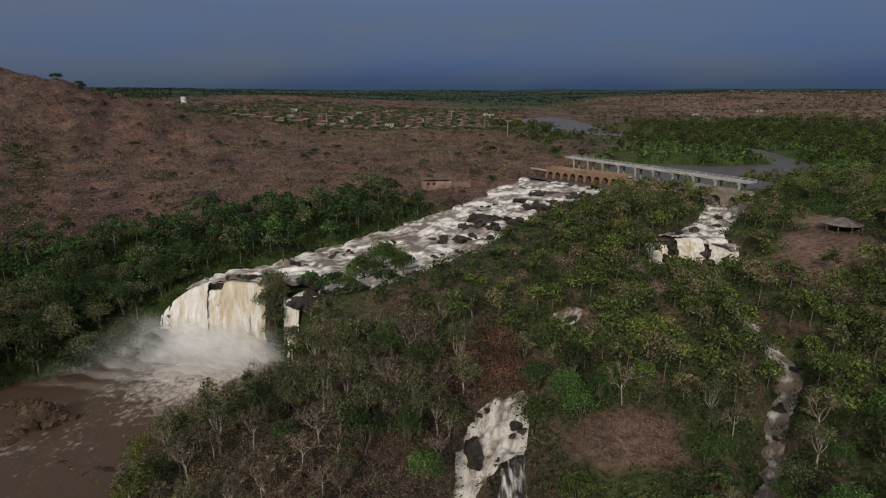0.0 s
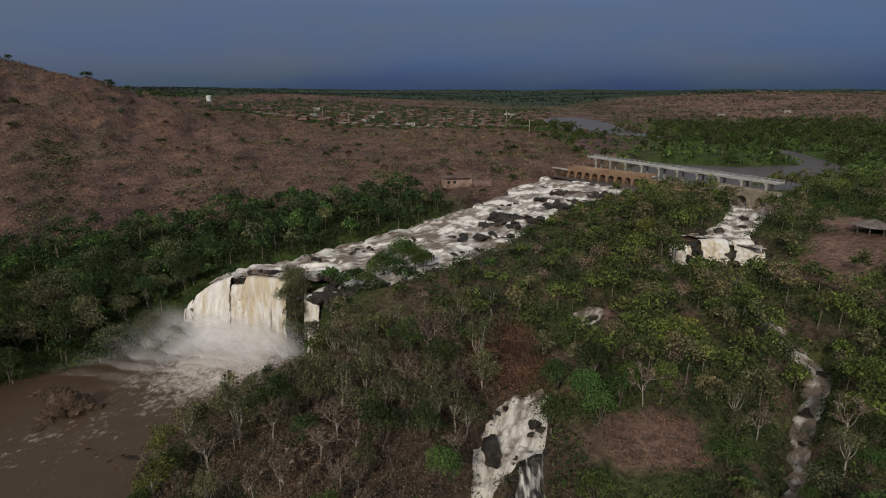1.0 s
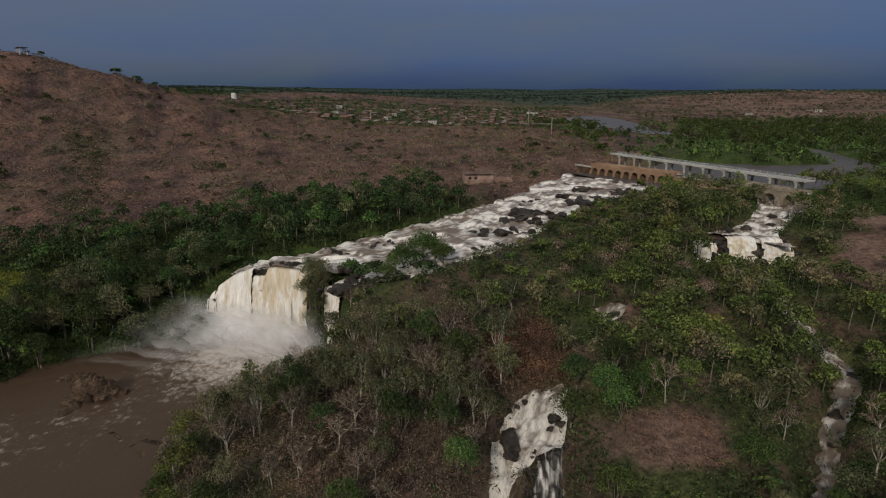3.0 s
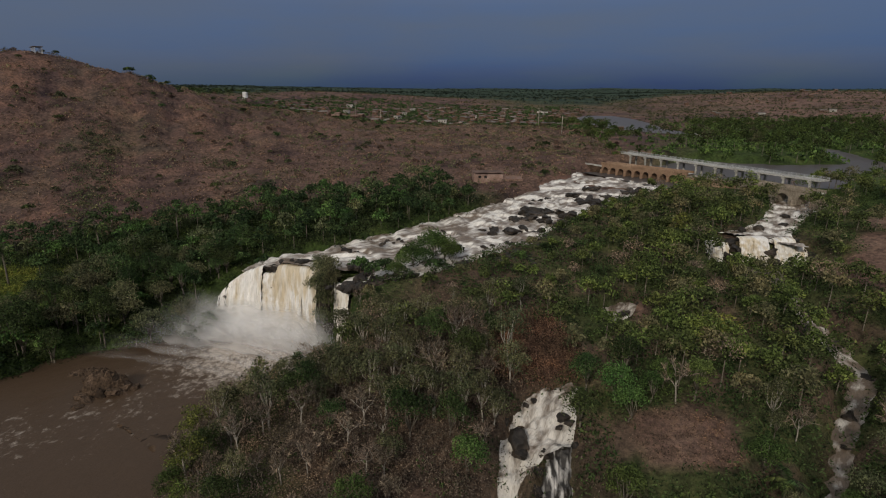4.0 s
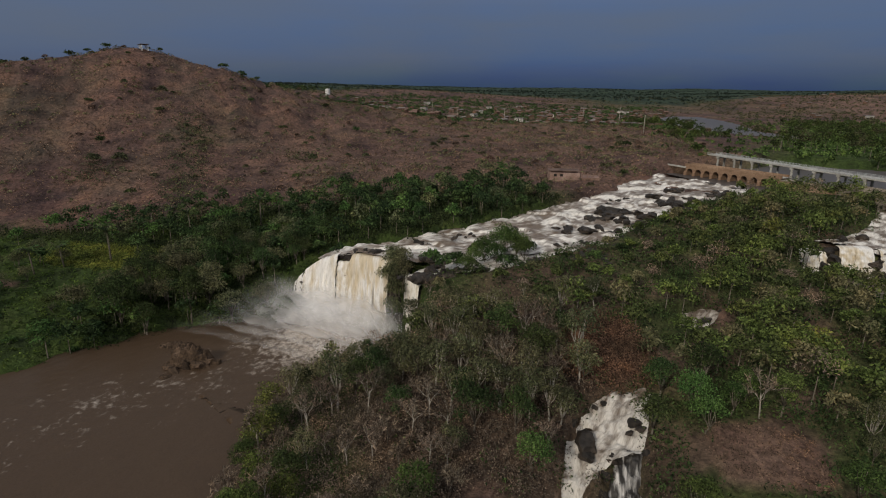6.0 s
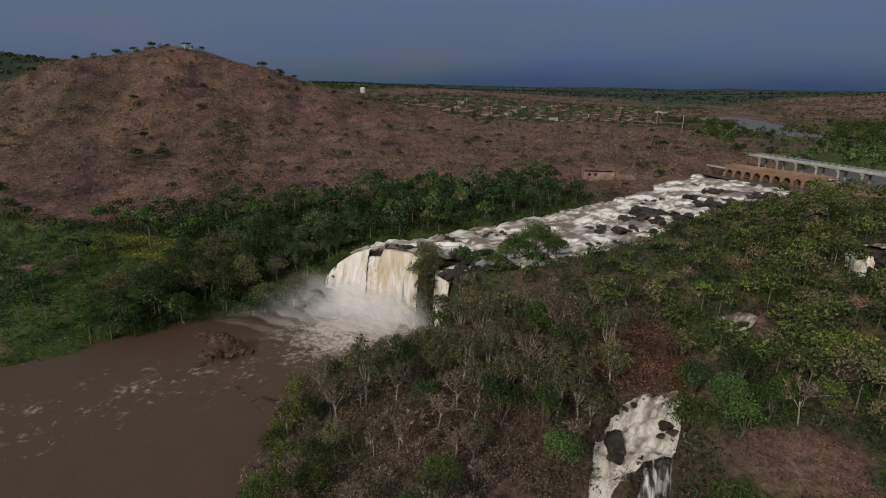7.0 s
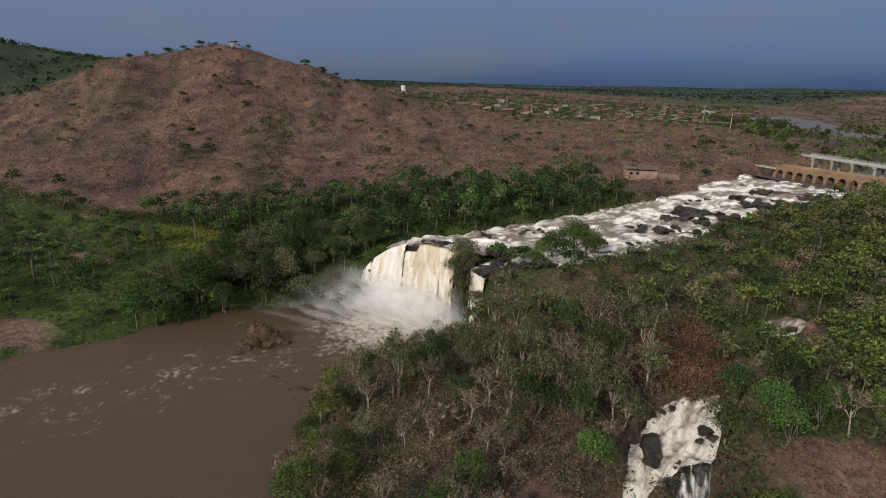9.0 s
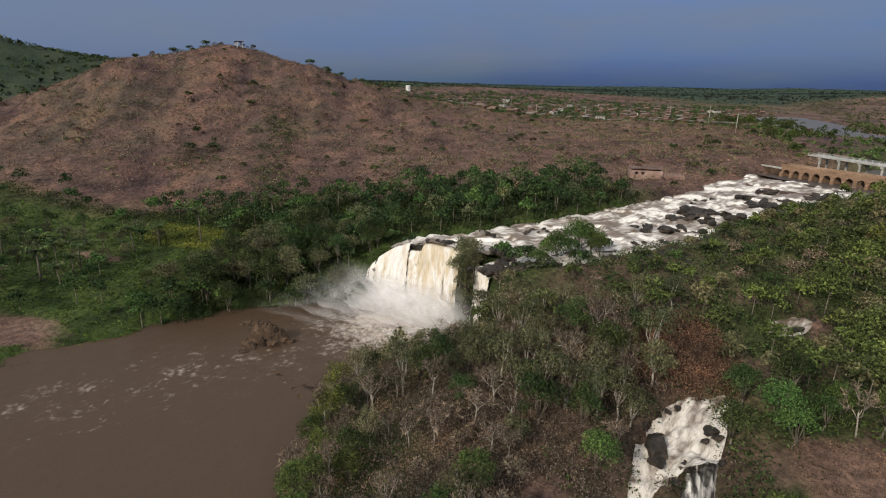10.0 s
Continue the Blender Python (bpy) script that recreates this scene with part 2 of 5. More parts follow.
def water_material(name, body, foam, density, scale, stretch, rough=0.25, bump=0.5, coord="UV"):
    """Silty water with foam torn along the flow; 'foam' on the mesh tells how broken the water is."""
    m, n, l, bsdf = material(name, rough, 0.4)
    at = n.new("ShaderNodeAttribute")
    at.attribute_name = "foam"
    a1 = noise_node(n, l, scale, 8, stretch, coord, 0.65)
    a2 = noise_node(n, l, scale * 0.2, 4, stretch, coord)
    add = n.new("ShaderNodeMath")
    add.operation = "ADD"
    l.new(a1, add.inputs[0])
    half = n.new("ShaderNodeMath")
    half.operation = "MULTIPLY_ADD"
    half.inputs[1].default_value, half.inputs[2].default_value = 0.6, density
    l.new(a2, half.inputs[0])
    l.new(half.outputs[0], add.inputs[1])
    add2 = n.new("ShaderNodeMath")
    add2.operation = "ADD"
    l.new(add.outputs[0], add2.inputs[0])
    l.new(at.outputs["Fac"], add2.inputs[1])
    mask = ramp_node(n, l, add2.outputs[0], ((0.72, (0, 0, 0)), (0.86, (0.45, 0.45, 0.45)), (0.99, (1, 1, 1))))
    tint = ramp_node(n, l, a2, ((0.35, foam), (0.65, tuple(c * 0.86 for c in foam))))
    col = mix_node(n, l, mask, body, tint)
    l.new(col, bsdf.inputs["Base Color"])
    rr = n.new("ShaderNodeMapRange")
    rr.inputs["To Min"].default_value, rr.inputs["To Max"].default_value = rough, 0.85
    l.new(mask, rr.inputs["Value"])
    l.new(rr.outputs[0], bsdf.inputs["Roughness"])
    fleck = noise_node(n, l, scale * 4.5, 6, stretch, coord, 0.7)
    col = mix_node(n, l, 0.8, col, ramp_node(n, l, fleck, ((0.3, (0.62, 0.60, 0.57)), (0.5, (1.0, 1.0, 1.0)), (0.7, (1.2, 1.2, 1.2)))), "MULTIPLY")
    l.new(col, bsdf.inputs["Base Color"])
    bump_node(n, l, bsdf, a1, bump, 0.35)
    return m


M_GROUND = ground_material()
M_POOL = water_material("silty_pool", (0.066, 0.043, 0.027), (0.46, 0.40, 0.34), -0.29, 0.95, (1, 0.8, 1), 0.4, 0.16, "Object")
M_POOL.node_tree.nodes["Principled BSDF"].inputs["Specular IOR Level"].default_value = 0.14
M_RAPID = water_material("white_rapids", (0.15, 0.112, 0.080), (0.74, 0.71, 0.66), -0.11, 0.8, (1.0, 0.2, 1), 0.35, 1.0)
M_CASCADE = water_material("tumbling_cascade", (0.13, 0.098, 0.072), (0.62, 0.585, 0.53), -0.12, 1.0, (1.0, 0.35, 1), 0.4, 1.0)
M_VEIL = water_material("thin_veils_on_rock", (0.022, 0.019, 0.016), (0.62, 0.60, 0.57), -0.24, 1.5, (1.0, 0.22, 1), 0.4, 0.8)
M_FALL = water_material("falling_water", (0.54, 0.46, 0.33), (0.80, 0.78, 0.74), 0.02, 0.9, (1.0, 0.10, 1), 0.6, 0.9)
M_UPRIVER = water_material("upper_river", (0.075, 0.065, 0.060), (0.4, 0.38, 0.35), -0.5, 0.2, (1, 1, 1), 0.4, 0.05)
M_UPRIVER.node_tree.nodes["Principled BSDF"].inputs["Specular IOR Level"].default_value = 0.15


def mist_material():
    """Thin veils of spray; 'veil_amount' on the mesh thins them out, noise tears them."""
    m, n, l, bsdf = material("mist", 1.0, 0.0)
    at = n.new("ShaderNodeAttribute")
    at.attribute_name = "veil_amount"
    cloud = ramp_node(n, l, noise_node(n, l, 0.28, 4, (1, 1, 0.7)), ((0.25, (0.6, 0.6, 0.6)), (0.6, (1, 1, 1))))
    alpha = mix_node(n, l, 1.0, at.outputs["Color"], cloud, "MULTIPLY")
    clear, white, thru = n.new("ShaderNodeBsdfTransparent"), n.new("ShaderNodeBsdfDiffuse"), n.new("ShaderNodeBsdfTranslucent")
    both, mx = n.new("ShaderNodeMixShader"), n.new("ShaderNodeMixShader")
    white.inputs["Color"].default_value = thru.inputs["Color"].default_value = (0.94, 0.94, 0.95, 1)
    both.inputs[0].default_value = 0.35
    l.new(white.outputs[0], both.inputs[1])
    l.new(thru.outputs[0], both.inputs[2])
    l.new(alpha, mx.inputs[0])
    l.new(clear.outputs[0], mx.inputs[1])
    l.new(both.outputs[0], mx.inputs[2])
    l.new(mx.outputs[0], n["Material Output"].inputs["Surface"])
    return m


M_MIST = mist_material()
m_, n_, l_, b_ = material("spray", 1.0, 0.0)
b_.inputs["Base Color"].default_value = (0.82, 0.82, 0.82, 1)
M_SPRAY = m_

# ---- the lie of the land ----
def smooth(e0, e1, v):
    t = np.clip((v - e0) / (e1 - e0), 0, 1)
    return t * t * (3 - 2 * t)


# spot heights of the plan, feature by feature: x, y, z
ISLAND = ((-27, 101, 15.2), (-16, 102, 16.3), (-4, 105, 17), (-34, 84, 5), (-26, 66, 5.5), (-24, 50, 3.5), (-14, 72, 8.5), (-14, 45, 5), (3, 84, 12.5), (-8, 100, 15), (12, 118, 18),
          (26, 100, 12.5), (42, 112, 15), (20, 78, 9.5), (26, 66, 7.5), (30, 54, 4.5), (45, 92, 10), (10, 52, 3))
EAST_BANK = ((76, 98, 13), (80, 74, 9), (84, 122, 19.5), (100, 112, 21), (112, 150, 24), (140, 120, 24), (80, 48, 8), (125, 70, 15))
PLATEAU = ((32, 142, 19.5), (58, 148, 20.5), (62, 168, 21.5), (90, 150, 21.5))
WEST_BANK = ((-78, 110, 5), (-82, 126, 9), (-66, 130, 13), (-50, 140, 17.5), (-28, 150, 19.3), (-8, 168, 20.5), (10, 194, 22), (24, 218, 24), (34, 236, 26.5))
FIELD = ((-114, 66, 1.2), (-128, 72, 2.2), (-144, 88, 4), (-122, 104, 5), (-96, 96, 3), (-165, 60, 3), (-195, 40, 4), (-122, 124, 8))
HILL_FOOT = ((-205, 118, 10), (-168, 142, 11), (-128, 156, 14), (-80, 164, 17), (-40, 168, 20.5), (-100, 230, 23), (-60, 232, 24), (-150, 230, 34), (0, 228, 23.5))
HILL = ((-270, 224, 60), (-257, 253, 65.5), (-245, 271, 70), (-228, 285, 69), (-197, 291, 60), (-175, 304, 53.5), (-160, 334, 42), (-274, 202, 44.5),
        (-283, 171, 28), (-300, 340, 52), (-172, 361, 45), (-113, 342, 36.5), (-56, 346, 29.5), (-15, 350, 31.5), (24, 350, 30), (36, 300, 27.5))
FAR_WEST = ((-507, 321, 83), (-487, 332, 67), (-482, 357, 64), (-482, 389, 64), (-633, 490, 78), (-420, 240, 40), (-380, 400, 40), (-420, 120, 22), (-600, 700, 60))
TOWN = ((-62, 466, 22), (0, 500, 22.5), (-200, 520, 36), (-246, 545, 43.5), (32, 430, 27), (-286, 930, 47), (-180, 960, 43), (-100, 700, 27), (0, 800, 25), (100, 420, 23))
FAR_EAST = ((160, 185, 24), (205, 260, 24), (210, 150, 25), (310, 300, 26), (250, 420, 24), (300, 800, 30), (400, 880, 44), (480, 900, 51), (570, 890, 50), (700, 1000, 50), (360, 600, 27), (520, 520, 31), (700, 700, 38))
EDGES = ((0, 1500, 28), (-800, 1600, 55), (900, 1600, 40), (0, 4400, 50), (-2400, 4200, 74), (2500, 4000, 52), (-4600, 2000, 85), (4600, 1000, 52),
         (-4600, -3600, 40), (4600, -3600, 40), (0, -4400, 40), (40, -60, 12), (0, 0, 4), (-170, -60, 10), (70, 10, 8))
SPOTS = np.array(ISLAND + EAST_BANK + PLATEAU + WEST_BANK + FIELD + HILL_FOOT + HILL + FAR_WEST + TOWN + FAR_EAST + EDGES, float)


def spread(p, q):
    return np.sqrt(((p[:, None, :2] - q[None, :, :2]) ** 2).sum(-1) + 9.0 ** 2)


BEND = np.linalg.solve(spread(SPOTS, SPOTS) + np.eye(len(SPOTS)) * -0.5, SPOTS[:, 2] - 25)

# channels: x, y, water level, half width
POOL = ((-60, -400, 0, 70), (-72, -60, 0, 48), (-75, 20, 0, 38), (-73, 56, 0, 31), (-70, 78, 0, 22), (-57, 96, 0, 15), (-48, 108, 0, 13))
RIVER = ((-57, 116.6, 12.8, 1.6), (-50.5, 116.6, 14.9, 2.6), (-44, 116.4, 15.6, 4.2), (-37, 116.5, 16.1, 6.2), (-26, 121.5, 16.9, 10), (-15, 129.5, 17.5, 13), (-4, 138, 18.1, 15), (5.5, 150, 18.9, 12.5), (15.5, 164, 19.7, 12), (26.5, 180, 20.7, 13.5), (37, 194, 21.5, 15), (46, 203, 22.0, 18))
SIDE_UP = ((92, 172, 21.6, 8), (81, 158, 20.8, 4.0), (74, 147, 20.3, 3.4), (67, 139, 19.6, 4.2), (62, 132.4, 19.3, 9.5))
SIDE_DOWN = ((62, 130.5, 13.5, 8), (62, 125, 13.3, 2.4), (62, 117, 12.8, 0.8), (60, 105, 11.0, 0.9), (61, 98, 9.0, 2.3), (63, 90, 6.5, 1.4), (53, 77, 4, 0.8), (46, 66, 2.2, 1.0), (30, 46, 0.6, 2), (-5, 30, 0.1, 6), (-50, 10, 0, 8))
CASCADE = ((12.8, 76.0, 9.9, 0.7), (10.3, 74.8, 9.4, 2.0), (8.8, 72, 8.2, 3.6), (7.3, 68.8, 6.6, 4.4), (4.6, 66.6, 5.4, 3.0), (3.5, 63.3, 3.6, 1.5), (2.6, 60.2, 1.9, 1.4), (2.0, 55, 0.8, 2), (-2, 40, 0.2, 4))
VEILS = ((9.9, 66.0, 6.0, 1.2), (9.4, 62.5, 3.6, 1.9), (8.9, 58.5, 1.2, 2.3))
POCKET = ((27, 104.5, 12.6, 1.2), (24, 101.3, 12.0, 2.2), (21.5, 98.5, 11.2, 0.6))
UPPER = ((45, 202, 22.0, 16), (68, 216, 22, 21), (98, 224, 22, 36), (130, 236, 22, 14), (160, 250, 22, 6), (178, 320, 22, 2.5), (150, 400, 22, 3), (116, 480, 22, 16), (114, 560, 22, 27), (118, 640, 22, 28), (128, 720, 22, 12))
SHELF = ((2, 126, 18.0, 2.6), (-8, 114, 17.2, 2.8), (-17, 108, 16.7, 2.8), (-25, 106.5, 15.9, 3.2), (-31, 108, 14.0, 2.4))
CHANNELS = (SHELF, POOL, RIVER, SIDE_UP, SIDE_DOWN, CASCADE, VEILS, POCKET, UPPER)


def along(line, x, y):
    """Distance from a channel's middle line, and its level and half width there."""
    best = np.full(x.shape, 1e9)
    lev, wid = np.zeros(x.shape), np.ones(x.shape)
    for (x0, y0, z0, w0), (x1, y1, z1, w1) in zip(line, line[1:]):
        dx, dy = x1 - x0, y1 - y0
        t = np.clip(((x - x0) * dx + (y - y0) * dy) / (dx * dx + dy * dy), 0, 1)
        d = np.hypot(x - x0 - t * dx, y - y0 - t * dy)
        near = d < best
        best, lev, wid = np.where(near, d, best), np.where(near, z0 + t * (z1 - z0), lev), np.where(near, w0 + t * (w1 - w0), wid)
    return best, lev, wid


def waves(x, y, size, seed):
    """Cheap smooth noise, about -1 to 1."""
    r = np.random.RandomState(seed)
    v = np.zeros(np.shape(x))
    for k in range(7):
        a, f, ph = r.uniform(0, 6.28), (2 * math.pi / size) * r.uniform(0.6, 1.7), r.uniform(0, 6.28)
        v = v + np.sin((x * math.cos(a) + y * math.sin(a)) * f + ph + 1.3 * np.sin((y * math.cos(a) - x * math.sin(a)) * f * 0.7 + ph * 2))
    return v / 4.0


# the brink of the main fall: x, y, z
LIP = ((-63.5, 116.8, 6.5), (-60, 115.8, 10.0), (-56, 115.2, 12.7), (-51.5, 114.8, 14.4), (-46, 113.6, 15.1), (-41, 112.2, 15.2), (-37, 110.8, 15.0), (-33.5, 109.2, 14.2), (-29.5, 107, 12.0))


def lip_y(x):
    return np.interp(x, [p[0] for p in LIP], [p[1] for p in LIP])


def height(x, y):
    x, y = np.asarray(x, float), np.asarray(y, float)
    flat = np.stack([x.ravel(), y.ravel()], 1)
    h = np.concatenate([spread(c, SPOTS) @ BEND for c in np.array_split(flat, max(1, len(flat) // 20000))]).reshape(x.shape) + 25
    far = np.hypot(x, y)
    hill = smooth(24, 40, h) * smooth(150, 260, far) * smooth(1200, 600, far)
    run = np.abs(waves(0.82 * x + 0.57 * y, (0.82 * y - 0.57 * x) * 0.25, 38, 9))
    h = h + hill * (1.2 * waves(x, y, 45, 3) + 0.7 * waves(x, y, 17, 4) - 4.5 * smooth(0.4, 0.0, run) * smooth(68, 58, h))
    h = h + smooth(600, 1500, far) * 5 * waves(x, y, 500, 5) + smooth(1200, 2500, far) * 8 * waves(x, y, 1400, 6)
    h = h + smooth(40, 60, far) * 0.35 * waves(x, y, 11, 7)
    for line, bank in ((POOL, 7), (SHELF, 2), (RIVER, 4), (SIDE_DOWN, 3), (SIDE_UP, 3), (CASCADE, 2.2), (VEILS, 1.5), (POCKET, 2), (UPPER, 10)):
        d, lev, wid = along(line, x, y)
        d = d + 0.12 * wid * waves(x, y, 14, 8) + (0.7 * waves(x, y, 5, 10) if line in (SIDE_UP, SIDE_DOWN, CASCADE, POCKET, RIVER, SHELF) else 0.0)
        w = smooth(bank, 0, d - wid)
        h = h * (1 - w) + (lev - (1.6 if line in (POOL, RIVER) else 0.7)) * w
    # the main fall drops clean into the pool
    w = smooth(0.3, -1.6, y - lip_y(x)) * smooth(-68, -64, x) * smooth(-26, -30, x) * (y > 80)
    h = h * (1 - w) + np.minimum(h, np.where(x < -36, -1.5, 1.0)) * w
    # and so does the side fall
    w = smooth(0.2, -1.2, y - 131.8) * smooth(110, 119, y) * smooth(15, 10.5, np.abs(x - 62))
    return h * (1 - w) + np.minimum(h, 12.7) * w


def axis(n, a, b, mid):
    return mid + a * np.sinh(b * np.arange(-n, n + 1))


gx, gy = np.meshgrid(axis(190, 62.0, 0.0269, -10.0), axis(190, 62.0, 0.0269, 95.0))
gz = height(gx, gy)


def grid_mesh(name, x, y, z, mat):
    rows, cols = x.shape
    i = np.arange(rows * cols).reshape(rows, cols)
    faces = np.stack([i[:-1, :-1], i[:-1, 1:], i[1:, 1:], i[1:, :-1]], -1).reshape(-1, 4)
    me = bpy.data.meshes.new(name)
    me.from_pydata(np.stack([x, y, z], -1).reshape(-1, 3).tolist(), [], faces.tolist())
    me.polygons.foreach_set("use_smooth", np.ones(len(me.polygons), bool))
    me.materials.append(mat)
    return me


def lush(x, y):
    """Where the ground is green: along the water, in the gully and on the flats."""
    x, y = np.asarray(x, float), np.asarray(y, float)
    belt = smooth(34, 16, along(((-230, 95, 0, 0), (-150, 110, 0, 0), (-90, 128, 0, 0), (-55, 140, 0, 0), (-20, 152, 0, 0)), x, y)[0] + 5 * waves(x, y, 40, 11))
    flat = smooth(30, 18, along(((-175, 66, 0, 0), (-128, 82, 0, 0), (-95, 92, 0, 0)), x, y)[0] + 4 * waves(x, y, 25, 18))
    pool = smooth(26, 12, along(POOL, x, y)[0] - along(POOL, x, y)[2])
    up = smooth(110, 70, along(((150, 200, 0, 0), (200, 320, 0, 0), (240, 460, 0, 0)), x, y)[0] + 12 * waves(x, y, 60, 12))
    west = smooth(-330, -400, x) * smooth(150, 230, y)
    brown = np.maximum(smooth(1.2, 0.7, np.hypot((x + 290) / 330, (y - 950) / 240)), smooth(1.2, 0.7, np.hypot((x - 500) / 330, (y - 880) / 260)))
    far = (1 - brown) * smooth(700, 1100, np.hypot(x, y)) * smooth(-0.5, 0.3, waves(x, y, 700, 13) + 0.45 + smooth(1400, 2000, y))
    return np.clip(np.maximum.reduce([belt, flat, pool, up, 0.8 * far, 0.75 * west]), 0, 1)


def island(x, y):
    """The wooded ground between the arms of the river, and the east bank."""
    x, y = np.asarray(x, float), np.asarray(y, float)
    inside = smooth(-46, -40, x) * smooth(175, 165, y - 0.35 * x) * smooth(230, 190, x) * smooth(10, 30, y)
    d, lev, wid = along(RIVER, x, y)
    west = (x < 45) & (y > 117 + 0.98 * (x + 44)) & (d > wid * 0.3)
    return inside * ~west


BARE = ((7, 84, 6.5, 8), (90, 124, 10, 12), (78, 116, 7, 8), (97, 140, 7, 7), (-8, 52, 3, 5), (-118, 66.5, 11, 6), (-137, 101, 9, 2.2), (28, 101, 3, 3))
TERRACE = (26.6, 68.0, 6.9, 5.0)     # the squared-off scar on the island


def bare(x, y):
    v = np.zeros(np.shape(x))
    for bx, by, rx, ry in BARE:
        v = np.maximum(v, smooth(1.15, 0.75, np.hypot((x - bx) / rx, (y - by) / ry) + 0.15 * waves(x, y, 6, 14)))
    tx, ty, rx, ry = TERRACE
    return np.maximum(v, smooth(1.08, 0.92, (((x - tx) / rx) ** 4 + ((y - ty) / ry) ** 4) ** 0.25 + 0.05 * waves(x, y, 4, 19)))


ground_me = grid_mesh("ground", gx, gy, gz, M_GROUND)
attr = ground_me.color_attributes.new("cover", "FLOAT_COLOR", "POINT")
cov = np.zeros((gx.size, 4), np.float32)
rich = np.maximum(lush(gx, gy), 0.75 * island(gx, gy) * smooth(0, 18, gx) * smooth(-0.6, 0.4, waves(gx, gy, 15, 15)))
slope = 0.5 * smooth(-170, -90, gx) * smooth(80, 40, gx) * smooth(170, 195, gy) * smooth(400, 350, gy) * smooth(-0.9, 0.5, waves(gx, gy, 50, 16))
slope = np.maximum(slope, 0.6 * smooth(220, 320, gx) * smooth(430, 520, gy) * smooth(1500, 1200, gy) * smooth(-0.5, 0.4, waves(gx, gy, 260, 17)))
cov[:, 0], cov[:, 1], cov[:, 2], cov[:, 3] = np.maximum(bare(gx, gy), slope).ravel(), rich.ravel(), island(gx, gy).ravel(), 1
attr.data.foreach_set("color", cov.ravel())
wood_at = ground_me.attributes.new("woodland", "FLOAT", "POINT")
away = np.hypot(gx, gy)
# distance brings in the haze-tinted woodland colour; the west hill takes it too
wooded = smooth(650, 1000, away) * smooth(0.2, 0.7, lush(gx, gy) + 0.25 * waves(gx, gy, 140, 66)) + smooth(1800, 2600, away) + 0.8 * smooth(-330, -380, gx) * smooth(150, 230, gy)
wood_at.data.foreach_set("value", np.clip(wooded, 0, 1).astype(np.float32).ravel())
ground = tagged(new("ground", ground_me), "dry red-brown hills, green river flats and wooded banks", "ground", kind="structure")


def lie(x, y):
    return float(height(np.array([x]), np.array([y]))[0])


# ---- water ----
def drop_faces(me, out):
    """Take away the faces that touch a vertex for which out(place) holds; the vertices stay."""
    bm = bmesh.new()
    bm.from_mesh(me)
    bmesh.ops.delete(bm, geom=[f for f in bm.faces if any(out(v.co) for v in f.verts)], context="FACES_ONLY")
    bm.to_mesh(me)
    bm.free()


def ribbon(name, line, mat, step, over, rough, foam, label, drop_end=False):
    """A water surface along a channel, with standing waves; wider than the channel, so that the banks cut it."""
    px, py = np.array([p[0] for p in line], float), np.array([p[1] for p in line], float)
    cum = np.concatenate([[0], np.cumsum(np.hypot(np.diff(px), np.diff(py)))])
    n = int(cum[-1] / step) + 2
    s = np.linspace(0, cum[-1], n)
    cx, cy, cz, cw = (np.interp(s, cum, [p[k] for p in line]) for k in range(4))
    k = max(1, int(2.0 / step))
    ker = np.ones(2 * k + 1) / (2 * k + 1)
    sm = lambda v: np.convolve(np.pad(v, k, "edge"), ker, "valid")
    tx, ty = np.gradient(sm(cx)), np.gradient(sm(cy))
    ln = np.hypot(tx, ty) + 1e-9
    m = int(2 * (cw.max() + over) / step) + 2
    u = np.linspace(-1, 1, m)
    half = (cw + over)[:, None]
    x = cx[:, None] + (ty / ln)[:, None] * u * half
    y = cy[:, None] - (tx / ln)[:, None] * u * half
    lev = along(line, x, y)[1]
    z = lev + rough * (0.30 * waves(x, y, 7, 21) + 0.22 * waves(x, y, 2.6, 22) + 0.12 * waves(x, y, 1.3, 27))
    drop = 0 * z
    if line in (RIVER, SIDE_UP):
        # the bed goes down in ledges: flat water, then a short white chute
        high = 1.15 if line is RIVER else 0.8
        q = lev / high + 0.55 * waves(x, y, 19, 29) + 0.2 * waves(x, y, 6, 30)
        part_way = q - np.floor(q)
        fall = smooth(0.0, 0.3, part_way)
        drop = 4 * fall * (1 - fall)
        z = z - 0.45 + high * (fall - part_way) * 0.95
    if line is RIVER:
        z = np.where((y < lip_y(x) + 0.2) & (x < -28.5), -4.0, z)
    me = grid_mesh(name, x, y, z, mat)
    if line is RIVER:
        drop_faces(me, lambda q: q.z < 3.0)
    uv = me.uv_layers.new(name="flow")
    uvs = np.stack([np.broadcast_to(u * half, x.shape), np.broadcast_to(s[:, None], x.shape)], -1).reshape(-1, 2)
    idx = np.zeros(len(me.loops), np.int32)
    me.loops.foreach_get("vertex_index", idx)
    uv.data.foreach_set("uv", uvs[idx].astype(np.float32).ravel())
    steep = np.abs(np.gradient(cz, s))[:, None] * np.ones((1, m))
    at = me.attributes.new("foam", "FLOAT", "POINT")
    at.data.foreach_set("value", np.clip(foam(x, y) + 0.45 * np.clip(steep, 0, 0.6) + 0.22 * drop, -0.3, 1).astype(np.float32).ravel())
    return tagged(new(name, me), label, "water", kind="structure")


